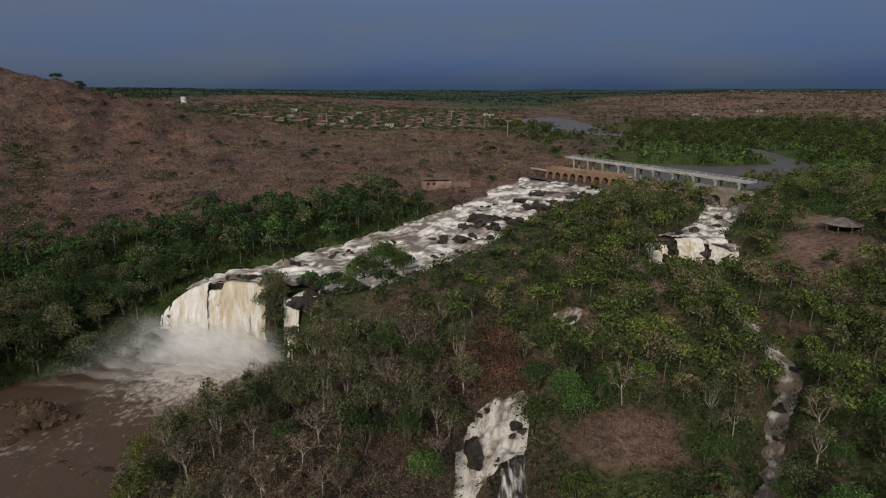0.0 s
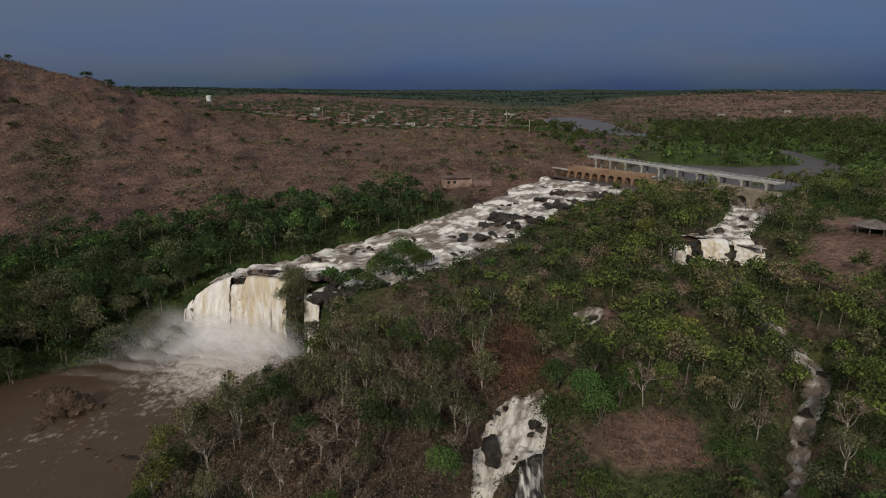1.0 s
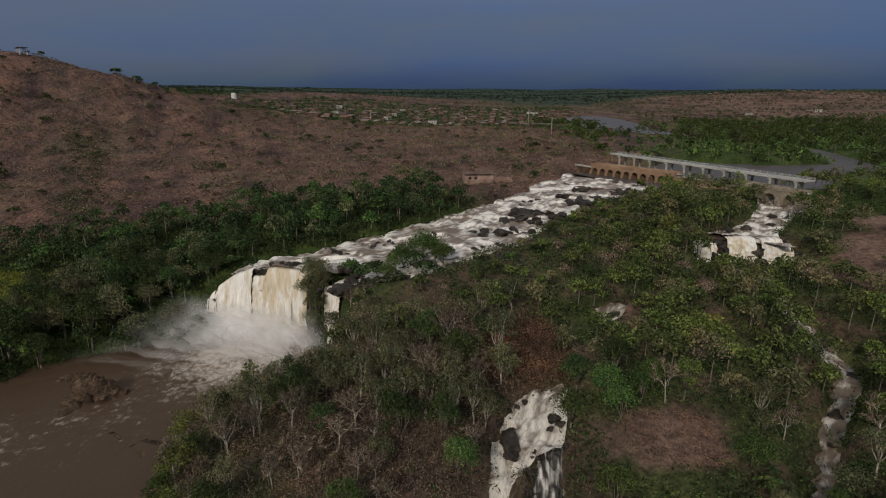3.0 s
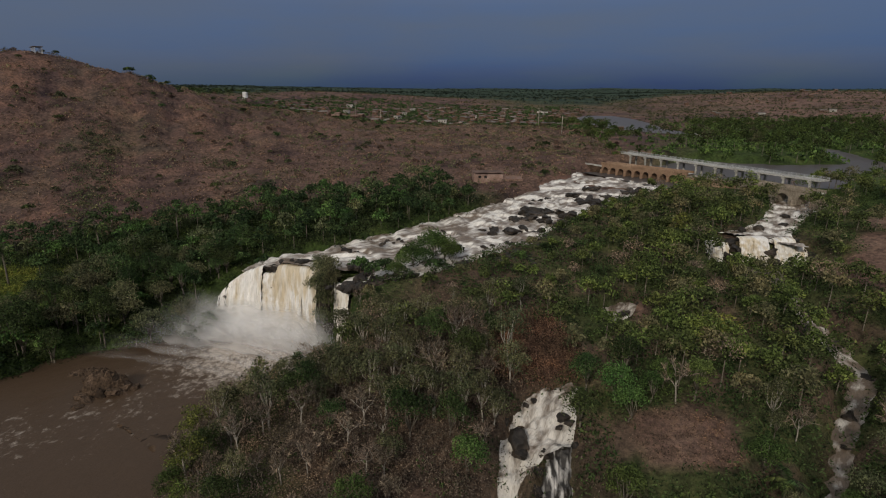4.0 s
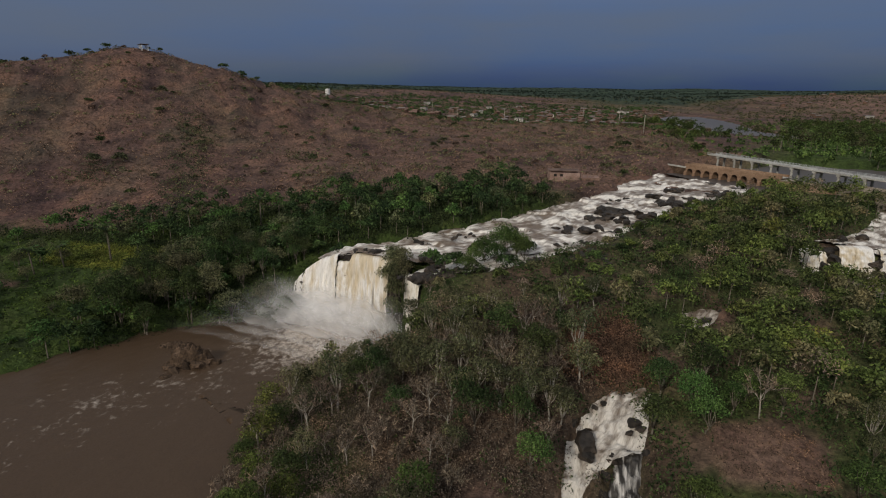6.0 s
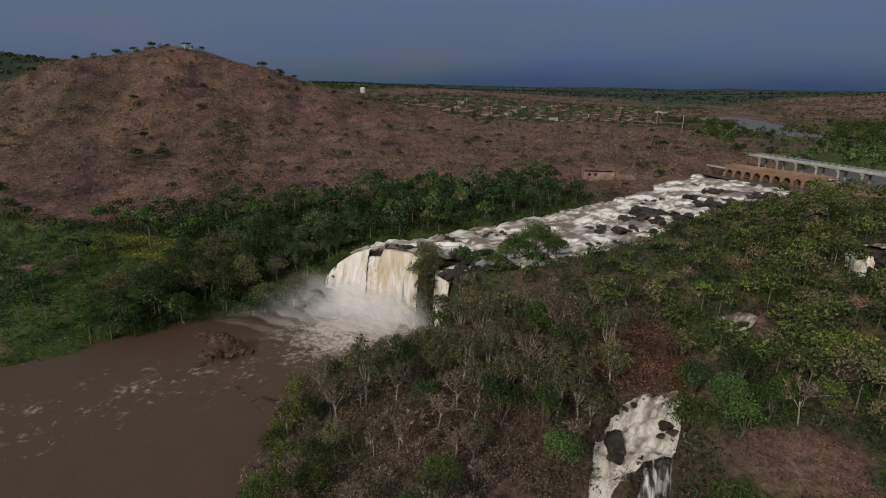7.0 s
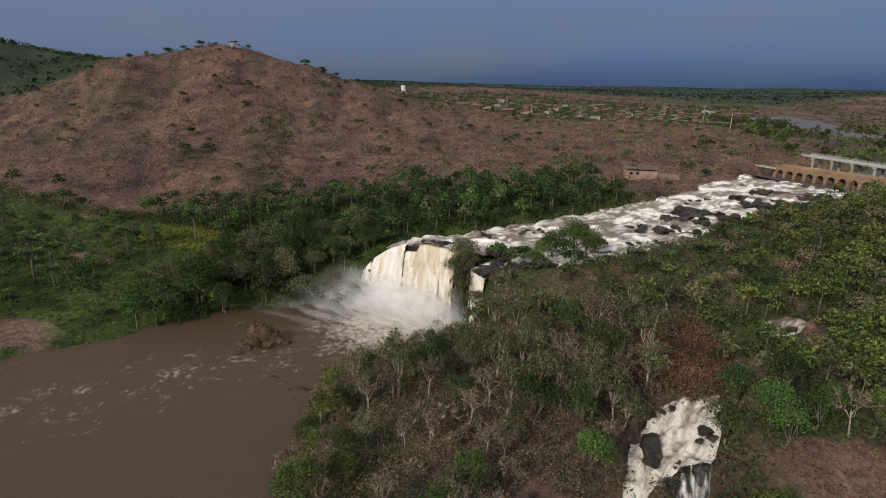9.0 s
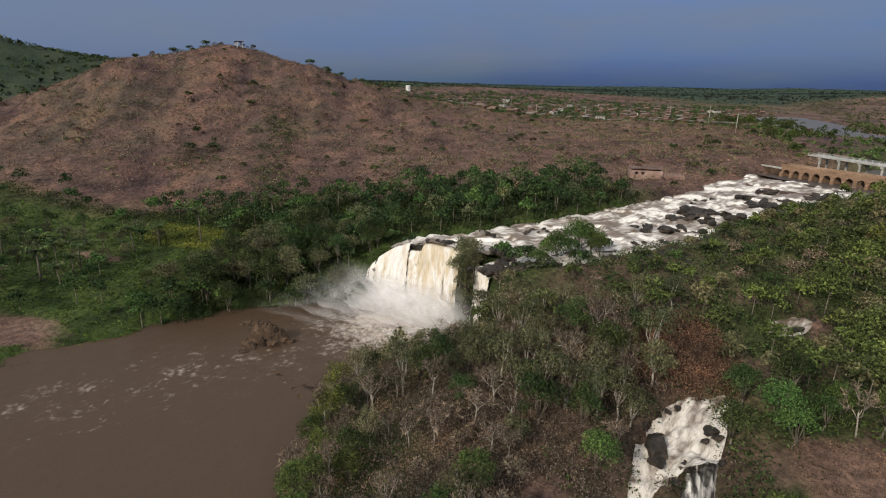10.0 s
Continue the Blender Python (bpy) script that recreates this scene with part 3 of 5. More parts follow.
ribbon("river_pool", POOL + ((-43, 119, 0, 14),), M_POOL, 1.6, 9, 0.25, lambda x, y: 0.30 * smooth(28, 6, np.hypot(x + 47, (y - 106))) + 0.15 * smooth(24, 4, np.abs(x + 50 + (100 - y) * 0.75)) * smooth(20, 60, y), "brown silty pool streaked with foam below the falls")
ribbon("river_rapids", RIVER, M_RAPID, 0.5, 2.5, 0.5, lambda x, y: 0.09 + 0.14 * waves(x, y, 13, 23) + 0.10 * waves(x, y, 4, 37), "white rapids tumbling over dark rocks")
ribbon("shelf_stream", SHELF, M_RAPID, 0.5, 0.8, 0.8, lambda x, y: 0.18 + 0.16 * waves(x, y, 6, 28), "white strands over the rocky shelf beside the fall")
ribbon("side_stream", SIDE_UP, M_RAPID, 0.7, 1.0, 0.9, lambda x, y: 0.10 + 0.18 * waves(x, y, 6, 24), "side arm of the river among dark rocks")
ribbon("side_stream_lower", SIDE_DOWN, M_CASCADE, 0.6, 0.8, 0.7, lambda x, y: -0.04 + 0.16 * waves(x, y, 5, 26), "lower side stream falling through the woods")
ribbon("pocket_stream", POCKET, M_CASCADE, 0.4, 0.5, 1.0, lambda x, y: 0.05 + 0.14 * waves(x, y, 4, 25), "small white pocket of rapids among the trees")
ribbon("cascade_stream", CASCADE, M_CASCADE, 0.25, 0.4, 1.3, lambda x, y: 0.07 + 0.13 * waves(x, y, 3, 25), "narrow white cascade between dark boulders")
ribbon("upper_river", UPPER, M_UPRIVER, 4.0, 12, 0.05, lambda x, y: 0 * x, "calm grey river above the bridges")


# ---- builders ----
def mesh_from(name, verts, faces, mat, shade=False):
    me = bpy.data.meshes.new(name)
    me.from_pydata([tuple(map(float, v)) for v in verts], [], [tuple(map(int, f)) for f in faces])
    for m in (mat if isinstance(mat, (list, tuple)) else (mat,)):
        me.materials.append(m)
    if shade:
        me.polygons.foreach_set("use_smooth", np.ones(len(me.polygons), bool))
    return me


def part(name, me, parent, label="", m=None):
    ob = new(name, me)
    ob.parent = parent
    if m is not None:
        ob.matrix_basis = m
    if label:
        ob["label"] = label
    return ob


def thing(name, m, label, category, group="", me=None, kind=""):
    ob = new(name, me)
    ob.matrix_basis = m
    return tagged(ob, label, category, group, kind)


def box(x0, y0, z0, x1, y1, z1, bevel=0.0):
    b = min(bevel, (x1 - x0) * 0.3, (y1 - y0) * 0.3)
    v, rings = [], ((z0, 0.0), (z1 - b, 0.0), (z1, b))
    for z, i in rings:
        v += [(x0 + i, y0 + i, z), (x1 - i, y0 + i, z), (x1 - i, y1 - i, z), (x0 + i, y1 - i, z)]
    f = [(3, 2, 1, 0), (8, 9, 10, 11)]
    for k in (0, 4):
        f += [(k + i, k + (i + 1) % 4, k + 4 + (i + 1) % 4, k + 4 + i) for i in range(4)]
    return v, f


def joined(*pieces):
    v, f = [], []
    for pv, pf in pieces:
        f += [tuple(i + len(v) for i in q) for q in pf]
        v += list(pv)
    return v, f


def tube(points, radii, n=5):
    """A tapered, closed tube through the points."""
    v, f = [], []
    for k, (p, r) in enumerate(zip(points, radii)):
        p = Vector(p)
        d = (Vector(points[min(k + 1, len(points) - 1)]) - Vector(points[max(k - 1, 0)])).normalized()
        a = d.orthogonal().normalized()
        b = d.cross(a)
        v += [tuple(p + (a * math.cos(6.2832 * i / n) + b * math.sin(6.2832 * i / n)) * r) for i in range(n)]
    for k in range(len(points) - 1):
        f += [(k * n + i, k * n + (i + 1) % n, (k + 1) * n + (i + 1) % n, (k + 1) * n + i) for i in range(n)]
    f += [tuple(range(n - 1, -1, -1)), tuple(range((len(points) - 1) * n, len(points) * n))]
    return v, f


def leaves(centres, outs, size, rng, droop=0.3):
    """Folded leaf sprays, one at each centre, facing more or less along outs."""
    n = len(centres)
    out = outs + rng.normal(0, 0.55, (n, 3))
    out /= np.linalg.norm(out, axis=1, keepdims=True) + 1e-9
    a = np.cross(out, rng.normal(0, 1, (n, 3)))
    a /= np.linalg.norm(a, axis=1, keepdims=True) + 1e-9
    b = np.cross(out, a)
    s = (size * rng.uniform(0.55, 1.35, n))[:, None]
    c = centres
    v = np.stack([c - a * s, c - b * s * 0.45 - out * s * droop, c + a * s, c + b * s * 0.55 - out * s * droop * 0.6], 1).reshape(-1, 3)
    i = np.arange(n) * 4
    f = np.concatenate([np.stack([i, i + 1, i + 2], 1), np.stack([i, i + 2, i + 3], 1)])
    return v, f


def crown_points(rng, n, lobes, rx, rz, z0, fill=0.35):
    """Points on the outsides of many lobes, so that the crown has humps and gaps."""
    cs = []
    for k in range(lobes):
        a, r = 2.4 * k + rng.uniform(-0.4, 0.4), rx * 0.66 * math.sqrt((k + 0.4) / lobes)
        top = 1 - (r / rx) ** 2
        cs.append((r * math.cos(a), r * math.sin(a), z0 + rz * (0.08 + 0.72 * top * rng.uniform(0.6, 1.1) + rng.uniform(-0.06, 0.12)), rx * rng.uniform(0.30, 0.5)))
    cs = np.array(cs)
    which = rng.randint(0, lobes, n)
    d = rng.normal(0, 1, (n, 3))
    d[:, 2] = np.where(d[:, 2] < -0.3, -d[:, 2], d[:, 2])
    d /= np.linalg.norm(d, axis=1, keepdims=True)
    rad = cs[which, 3] * np.where(rng.rand(n) < fill, rng.uniform(0.3, 0.9, n), rng.uniform(0.85, 1.12, n))
    p = cs[which, :3] + d * rad[:, None] * np.array([1, 1, 0.9])
    return p, d, cs


def make_tree(name, seed, tall, rx, mat, bark, n, lobes, label, size=0.4, stem=0.5, fill=0.35, group="trees"):
    """A broad-leaved tree: tapered trunk, limbs, and a crown of leaf sprays."""
    rng = np.random.RandomState(seed)
    rz, z0 = tall * (1 - stem) * 1.1, tall * stem
    p, d, cs = crown_points(rng, n, lobes, rx, rz, z0 * 0.9, fill)
    root = thing(name, Matrix(), label, "tree", group)
    lean = rng.normal(0, 0.25, 2)
    fork = (lean[0], lean[1], z0 * 0.8)
    wood = [tube([(0, 0, -1.2), (lean[0] * 0.3, lean[1] * 0.3, z0 * 0.35), fork], (0.026 * tall, 0.02 * tall, 0.014 * tall), 6)]
    for c in cs[: min(lobes, 8)]:
        mid = (np.array(fork) + c[:3]) / 2 + rng.normal(0, 0.25, 3) - np.array([0, 0, 0.2])
        wood.append(tube([fork, mid, c[:3] + np.array([0, 0, c[3] * 0.4])], (0.011 * tall, 0.008 * tall, 0.003 * tall), 4))
    part("trunk", mesh_from("trunk", *joined(*wood), bark, True), root)
    part("crown", mesh_from("crown", *leaves(p, d, size, rng), mat), root)
    return root


def make_bare_tree(name, seed, tall, bark, label, twigs=260, spread_=0.55):
    """A leafless tree: trunk, forked limbs, and a haze of thin twigs."""
    rng = np.random.RandomState(seed)
    root = thing(name, Matrix(), label, "tree", "trees")
    tips, limbs = [], []
    limbs.append(tube([(0, 0, -1.2), (0.1, 0.05, tall * 0.25), (0.15, -0.1, tall * 0.5)], (0.02 * tall, 0.015 * tall, 0.011 * tall), 6))

    def grow(p, d, ln, r, depth):
        q = p + d * ln
        mid = (p + q) / 2 + rng.normal(0, ln * 0.07, 3)
        limbs.append(tube([p, mid, q], (r, r * 0.8, r * 0.55), 4))
        tips.append((mid, d)), tips.append((q, d))
        if depth:
            for _ in range(3 if depth > 1 else 2):
                e = d + rng.normal(0, spread_, 3) + np.array([0, 0, 0.25])
                grow(q, e / np.linalg.norm(e), ln * rng.uniform(0.55, 0.8), r * 0.55, depth - 1)
    for k in range(4):
        a = 1.57 * k + rng.uniform(-0.5, 0.5)
        e = np.array([math.cos(a) * 0.6, math.sin(a) * 0.6, 1.0])
        grow(np.array([0.12, -0.05, tall * (0.35 + 0.04 * k)]), e / np.linalg.norm(e), tall * 0.24, 0.009 * tall, 2)
    part("trunk", mesh_from("trunk", *joined(*limbs), bark, True), root)
    v, f = [], []
    for k in range(twigs):
        p, d = tips[rng.randint(len(tips))]
        e = d + rng.normal(0, 0.7, 3)
        e = e / np.linalg.norm(e) * rng.uniform(0.4, 1.1)
        s = np.cross(e, rng.normal(0, 1, 3))
        s = s / (np.linalg.norm(s) + 1e-9) * 0.03
        i = len(v)
        v += [p - s, p + s, p + e * 0.5 + s + rng.normal(0, 0.06, 3), p + e]
        f += [(i, i + 1, i + 2), (i, i + 2, i + 3)]
    part("crown", mesh_from("crown", v, f, M_DRY), root, "haze of thin dry twigs")["kind"] = "stuff"
    return root


def make_palm(name, seed, tall, label):
    rng = np.random.RandomState(seed)
    root = thing(name, Matrix(), label, "palm tree", "palms")
    part("trunk", mesh_from("trunk", *tube([(0, 0, -0.8), (0.1, 0, tall * 0.5), (0.25, 0.1, tall)], (0.22, 0.16, 0.13), 7), M_BARK, True), root)
    for k in range(22):
        a, up = 2.4 * k, rng.uniform(-0.3, 1.5)
        ln = rng.uniform(1.9, 2.7)
        v, f = [], []
        for s in range(14):
            # a pair of narrow leaflets at each step along the rib
            t = (s + 1) / 14
            r = ln * t
            z = up * r * 0.8 - 0.3 * r * r
            w = 0.55 * math.sin(2.7 * t + 0.3) + 0.05
            cx, cy = math.cos(a) * r, math.sin(a) * r
            fx, fy = math.cos(a) * 0.11, math.sin(a) * 0.11
            for sd in (-1, 1):
                i = len(v)
                v += [(cx - fx, cy - fy, z), (cx + fx, cy + fy, z), (cx + 2.6 * fx - sd * math.sin(a) * w, cy + 2.6 * fy + sd * math.cos(a) * w, z - w * 0.55)]
                f.append((i, i + 1, i + 2))
        part("frond", mesh_from("frond", v, f, M_LEAF[0] if k % 4 else M_GULLY), root, m=Matrix.Translation((0.25, 0.1, tall)))
    return root


def make_rock(seed, mat, flat=0.7):
    """A fractured boulder about 1 m in radius, flattened by planes."""
    bm = bmesh.new()
    bmesh.ops.create_icosphere(bm, subdivisions=3, radius=1)
    rng = np.random.RandomState(seed)
    cuts = [(Vector(rng.normal(0, 1, 3)).normalized(), rng.uniform(0.42, 0.85)) for _ in range(16)]
    for vtx in bm.verts:
        for nrm, dist in cuts:
            over = vtx.co.dot(nrm) - dist
            if over > 0:
                vtx.co -= nrm * over * 0.9
        vtx.co += Vector(vtx.co) * (0.28 * noise.noise(vtx.co * 2.3 + Vector((seed * 3.1, 0, 0))) + 0.14 * noise.noise(vtx.co * 6.0 + Vector((0, seed * 1.7, 0))))
        vtx.co.z *= flat
    me = bpy.data.meshes.new("rock")
    bm.to_mesh(me)
    bm.free()
    me.materials.append(mat)
    return me


# ---- the main fall ----
def curtain(name, x0, x1, lift, out, mat, foam, lip=LIP, seed=0, top=0.0, foot=-0.6, lean=0.25, flare=0.0):
    """Falling water between two places of the brink, in vertical strands."""
    n, m = int((x1 - x0) / 0.28) + 2, 26
    x = np.linspace(x0, x1, n)
    y, z = np.interp(x, [p[0] for p in lip], [p[1] for p in lip]), np.interp(x, [p[0] for p in lip], [p[2] for p in lip])
    t = np.linspace(0, 1, m)[:, None]
    strand = 0.45 * waves(x * 1.0, x * 0 + seed, 2.2, 31) + 0.3 * waves(x, x * 0 + seed, 0.9, 32)
    jag = 0.3 * waves(x[None, :] + 0 * t, 14 * t + 0 * x[None, :], 1.8, 33 + seed)
    fall = np.clip(t * 1.12 - 0.12, 0, 1)
    reach = out * np.sqrt(fall) + (strand[None, :] + jag) * np.clip(t * 4, 0.15, 1) * 0.8
    yy = y[None, :] + 1.4 * (1 - np.clip(t / 0.1, 0, 1)) - reach
    zz = (z + lift - foot)[None, :] * (1 - fall ** 1.15) + foot - top * (1 - t)
    xx = x[None, :] - reach * lean + (x - x.mean())[None, :] * flare * t
    me = grid_mesh(name, xx, yy, zz, mat)
    uv = me.uv_layers.new(name="flow")
    idx = np.zeros(len(me.loops), np.int32)
    me.loops.foreach_get("vertex_index", idx)
    uvs = np.stack([xx, np.broadcast_to(t * 16.0, xx.shape)], -1).reshape(-1, 2)
    uv.data.foreach_set("uv", uvs[idx].astype(np.float32).ravel())
    at = me.attributes.new("foam", "FLOAT", "POINT")
    at.data.foreach_set("value", np.clip(foam(xx, zz), -1, 1).astype(np.float32).ravel())
    return me


def cliff(lip, x0, x1, foot):
    n, m = int((x1 - x0) * 2.4), 24
    x = np.linspace(x0, x1, n)[None, :]
    t = np.linspace(0, 1, m)[:, None]
    z, y = (np.interp(x, [p[0] for p in lip], [p[k] for p in lip]) for k in (2, 1))
    zz = (z + 0.1) * (1 - t) + foot * t + 0.25 * waves(x + 0 * t, 9 * t + 0 * x, 3.0, 41)
    yy = y + 0.6 - 1.6 * t - 0.7 * waves(x + 0 * t, 16 * t + 0 * x, 4.0, 42) - 0.35 * waves(x + 0 * t, 16 * t + 0 * x, 1.5, 43)
    return grid_mesh("cliff", x + 0 * t, yy, zz, M_ROCK)


SIDE_LIP = ((49, 132.5, 18.6), (55, 131.6, 19.2), (62, 131.8, 19.5), (69, 131.5, 19.4), (75, 132.6, 18.8))
tagged(new("cliff", cliff(LIP, -66, -28.5, -1.5)), "dark wet rock face behind the falling water", "cliff", kind="structure")
tagged(new("cliff", cliff(SIDE_LIP, 49, 75, 12.6)), "dark rock ledge of the side arm", "cliff", kind="structure")
side = thing("side_waterfall", Matrix(), "low broad waterfall in several white strands", "waterfall")
for k, (x0, x1, drop) in enumerate(((50.0, 51.6, 0.3), (51.4, 53.2, 0.1), (53.8, 55.0, 1.2), (55.2, 56.2, 2.6), (57.4, 60.6, 0.0), (60.4, 63.6, 0.0), (63.5, 64.4, 2.4), (64.9, 67.2, 0.2), (67.0, 69.8, 0.0), (69.9, 71.5, 1.0), (71.5, 72.8, 2.0))):
    part("strand", curtain("strand", x0, x1, 0.3, 2.4 + 0.7 * (k % 2), M_FALL, lambda x, z: 0.10 + 0.18 * waves(x, z, 2, 36), SIDE_LIP, 10 + k, drop, 13.6 + 0.35 * ((k * 5) % 3), 0.0, 0.25), side)
falls = thing("waterfall", Matrix(), "broad white waterfall dropping from a rock ledge into the pool", "waterfall")
for k, (x0, x1, top, out) in enumerate(((-63.8, -62.9, 0.3, 1.8), (-62.4, -61.2, 0.0, 2.2), (-60.9, -60.0, 0.6, 2.4), (-60.0, -58.6, 0.0, 2.6))):
    part("thin_veil", curtain("thin_veil", x0, x1, 0.2, out, M_FALL, lambda x, z: 0.2 + 0 * x, seed=40 + k, top=top), falls, "thin white veil over dark rock")
part("white_curtain", curtain("white_curtain", -58.8, -51.2, 0.25, 2.8, M_FALL, lambda x, z: 0.16 + 0.2 * waves(x, z * 0.3, 2.6, 34), seed=3), falls, "bright white curtain of water")
part("white_curtain", curtain("white_curtain", -56.2, -53.2, 0.0, 3.5, M_FALL, lambda x, z: 0.2 + 0.16 * waves(x, z * 0.3, 2, 39), seed=4, top=2.2), falls, "bright white curtain of water")
part("notch_curtain", curtain("notch_curtain", -51.3, -47.0, 0.2, 2.3, M_FALL, lambda x, z: 0.08 + 0.1 * waves(x, z, 2, 38), seed=14, top=1.8), falls)
part("cream_curtain", curtain("cream_curtain", -47.3, -37.2, 0.25, 3.4, M_FALL, lambda x, z: 0.05 - 0.12 * smooth(5, 12, z) + 0.22 * waves(x, z * 0.2, 1.8, 35), seed=15), falls, "cream curtain of silty water")
part("cream_curtain", curtain("cream_curtain", -43.6, -40.6, 0.0, 4.0, M_FALL, lambda x, z: 0.02 + 0.2 * waves(x, z * 0.2, 1.5, 47), seed=17, top=1.6), falls, "cream curtain of silty water")
part("side_curtain", curtain("side_curtain", -33.4, -29.6, 0.3, 2.0, M_FALL, lambda x, z: 0.15 + 0 * x, seed=6, top=1.0), falls, "short white side curtain")

# spray: veils of mist standing in front of the fall, and drops among them
mist = thing("mist", Matrix(), "white mist of spray drifting over the plunge pool", "mist", kind="stuff")
for k, (off, tall, thick) in enumerate(((4.2, 11.0, 0.85), (5.8, 10.5, 0.80), (8.0, 9.5, 0.72), (10.5, 8.5, 0.65), (13.5, 7.5, 0.50), (17.0, 5.5, 0.32), (21.0, 4.5, 0.18))):
    u, t = np.meshgrid(np.linspace(0, 1, 44), np.linspace(0, 1, 22))
    x0, x1 = -66.0 - off * 0.9, -29.0 - off * 0.5
    x = x0 + (x1 - x0) * u
    y = lip_y(x + off * 0.5) - off - 1.6 * t * 2.0 + 0.8 * waves(x, 8 * t, 7, 91 + k)
    z = 0.15 + tall * t
    side_fade = smooth(0, 0.3, u) * smooth(1, 0.86, u)
    dens = thick * side_fade * (1 - t) ** 1.1 * smooth(0.0, 0.16, t)
    me = grid_mesh("veil", x, y, z, M_MIST)
    col = me.color_attributes.new("veil_amount", "FLOAT_COLOR", "POINT")
    col.data.foreach_set("color", np.stack([dens, dens, dens, np.ones_like(dens)], -1).astype(np.float32).ravel())
    part("veil", me, mist)
rng = np.random.RandomState(5)
N = 14000
sx = rng.uniform(-62, -33, N)
depth = np.abs(rng.normal(0, 6.0, N))
sy = lip_y(sx) - 2.4 - depth
sx = sx - depth * 0.35 + rng.normal(0, 1.0, N)
sz = rng.exponential(2.0, N) * np.clip(1.25 - depth / 20, 0.2, 1.3) * smooth(-66, -56, sx) + rng.exponential(0.4, N)
keep = sz < 9
c = np.stack([sx, sy, sz], 1)[keep]
r = (0.024 * rng.uniform(0.6, 1.6, len(c)))[:, None, None]
tet = np.array([(1, 1, 1), (-1, -1, 1), (-1, 1, -1), (1, -1, -1)], float)
v = (c[:, None, :] + tet[None] * r).reshape(-1, 3)
i = np.arange(len(c))[:, None] * 4
f = (i[:, :, None] + np.array([[(0, 1, 2), (0, 3, 1), (0, 2, 3), (1, 3, 2)]])).reshape(-1, 3)
thing("spray", Matrix(), "white drops flying over the plunge pool", "spray", me=mesh_from("spray", v, f, M_SPRAY), kind="stuff")

# ---- rocks ----
ROCKS = [make_rock(k, M_ROCK) for k in range(5)]
BROWNS = [make_rock(20 + k, M_BROWNROCK, 0.8) for k in range(3)]
rng = np.random.RandomState(8)


def put_rock(x, y, z, s, pool=ROCKS, label="dark wet boulder standing in the white water", stretch=1.0, group="boulders in the rapids"):
    m = pose(x, y, z, rng.uniform(-12, 12), rng.uniform(-12, 12), rng.uniform(0, 360)) @ Matrix.Diagonal((s * stretch, s, s * rng.uniform(0.8, 1.15), 1))
    return thing("boulder", m, label, "rock", group, me=pool[rng.randint(len(pool))])


def rock_cluster(cx, cy, z, rx, ry, turn, n, small, large, label="dark wet rock breaking the white water", flat=1.0):
    """Broken rocks heaped in an oval, the large ones in its middle."""
    for k in range(n):
        a, r = rng.uniform(0, 6.2832), math.sqrt(rng.rand())
        u, w = rx * r * math.cos(a), ry * r * math.sin(a)
        c, d = math.cos(radians(turn)), math.sin(radians(turn))
        size = 1.25 * (small + (large - small) * rng.rand() ** 1.4 * (1.15 - 0.7 * r))
        put_rock(cx + u * c - w * d, cy + u * d + w * c, z + 0.25 + rng.uniform(-0.3, 0.3) * size, size * flat, label=label, stretch=rng.uniform(1.0, 2.0))


for c in ((10.7, 156.2, 19.4, 4.2, 5.0, 50, 13, 0.8, 3.0), (7.3, 149.0, 19.0, 2.2, 3.6, 50, 8, 0.6, 2.2), (15.3, 146.4, 19.1, 2.6, 3.4, 50, 8, 0.6, 2.2), (20.6, 150.0, 19.5, 3.0, 4.0, 40, 9, 0.7, 2.4),
          (26.0, 177.0, 20.6, 2.6, 1.8, 40, 6, 0.6, 1.7), (43.9, 181.0, 21.4, 4.0, 3.0, 40, 10, 0.6, 2.0), (32.6, 186.0, 21.2, 3.6, 2.0, 50, 8, 0.6, 1.8), (29.5, 166.0, 20.2, 3.0, 5.0, 40, 11, 0.7, 2.3), (37.0, 172.0, 20.8, 3.0, 5.0, 50, 9, 0.7, 2.2),
          (0.0, 114.0, 17.4, 3.4, 2.2, 40, 9, 0.5, 1.8), (5.2, 117.0, 17.8, 3.0, 3.0, 40, 9, 0.6, 2.0), (-4.5, 111.0, 17.1, 3.4, 1.8, 10, 9, 0.5, 1.6), (-28.4, 110.8, 16.3, 2.2, 1.6, 20, 7, 0.5, 1.5),
          (-41.4, 115.0, 15.7, 2.2, 0.8, 10, 7, 0.4, 1.1), (-27.5, 102.5, 15.3, 3.6, 2.4, 10, 10, 0.6, 1.8), (-20.0, 104.5, 16.0, 4.5, 2.4, 10, 10, 0.5, 1.6), (10.5, 127.0, 18.3, 2.5, 4.5, -30, 9, 0.5, 1.7),
          (-12.0, 135.0, 17.6, 5.0, 2.0, 30, 5, 0.4, 0.9), (-24.0, 128.5, 17.2, 4.0, 1.6, 40, 6, 0.4, 1.0), (-33.0, 122.0, 16.5, 3.0, 1.6, 40, 6, 0.4, 1.1), (2.0, 126.0, 18.0, 6.0, 2.4, 40, 7, 0.4, 1.0), (14.0, 170.0, 19.8, 6.0, 2.0, 50, 7, 0.4, 1.1)):
    rock_cluster(*c)
rock_cluster(5.0, 137.6, 18.35, 8.5, 2.2, 6, 16, 0.8, 2.2, "flat brown rock shelf between the white chutes", 0.8)
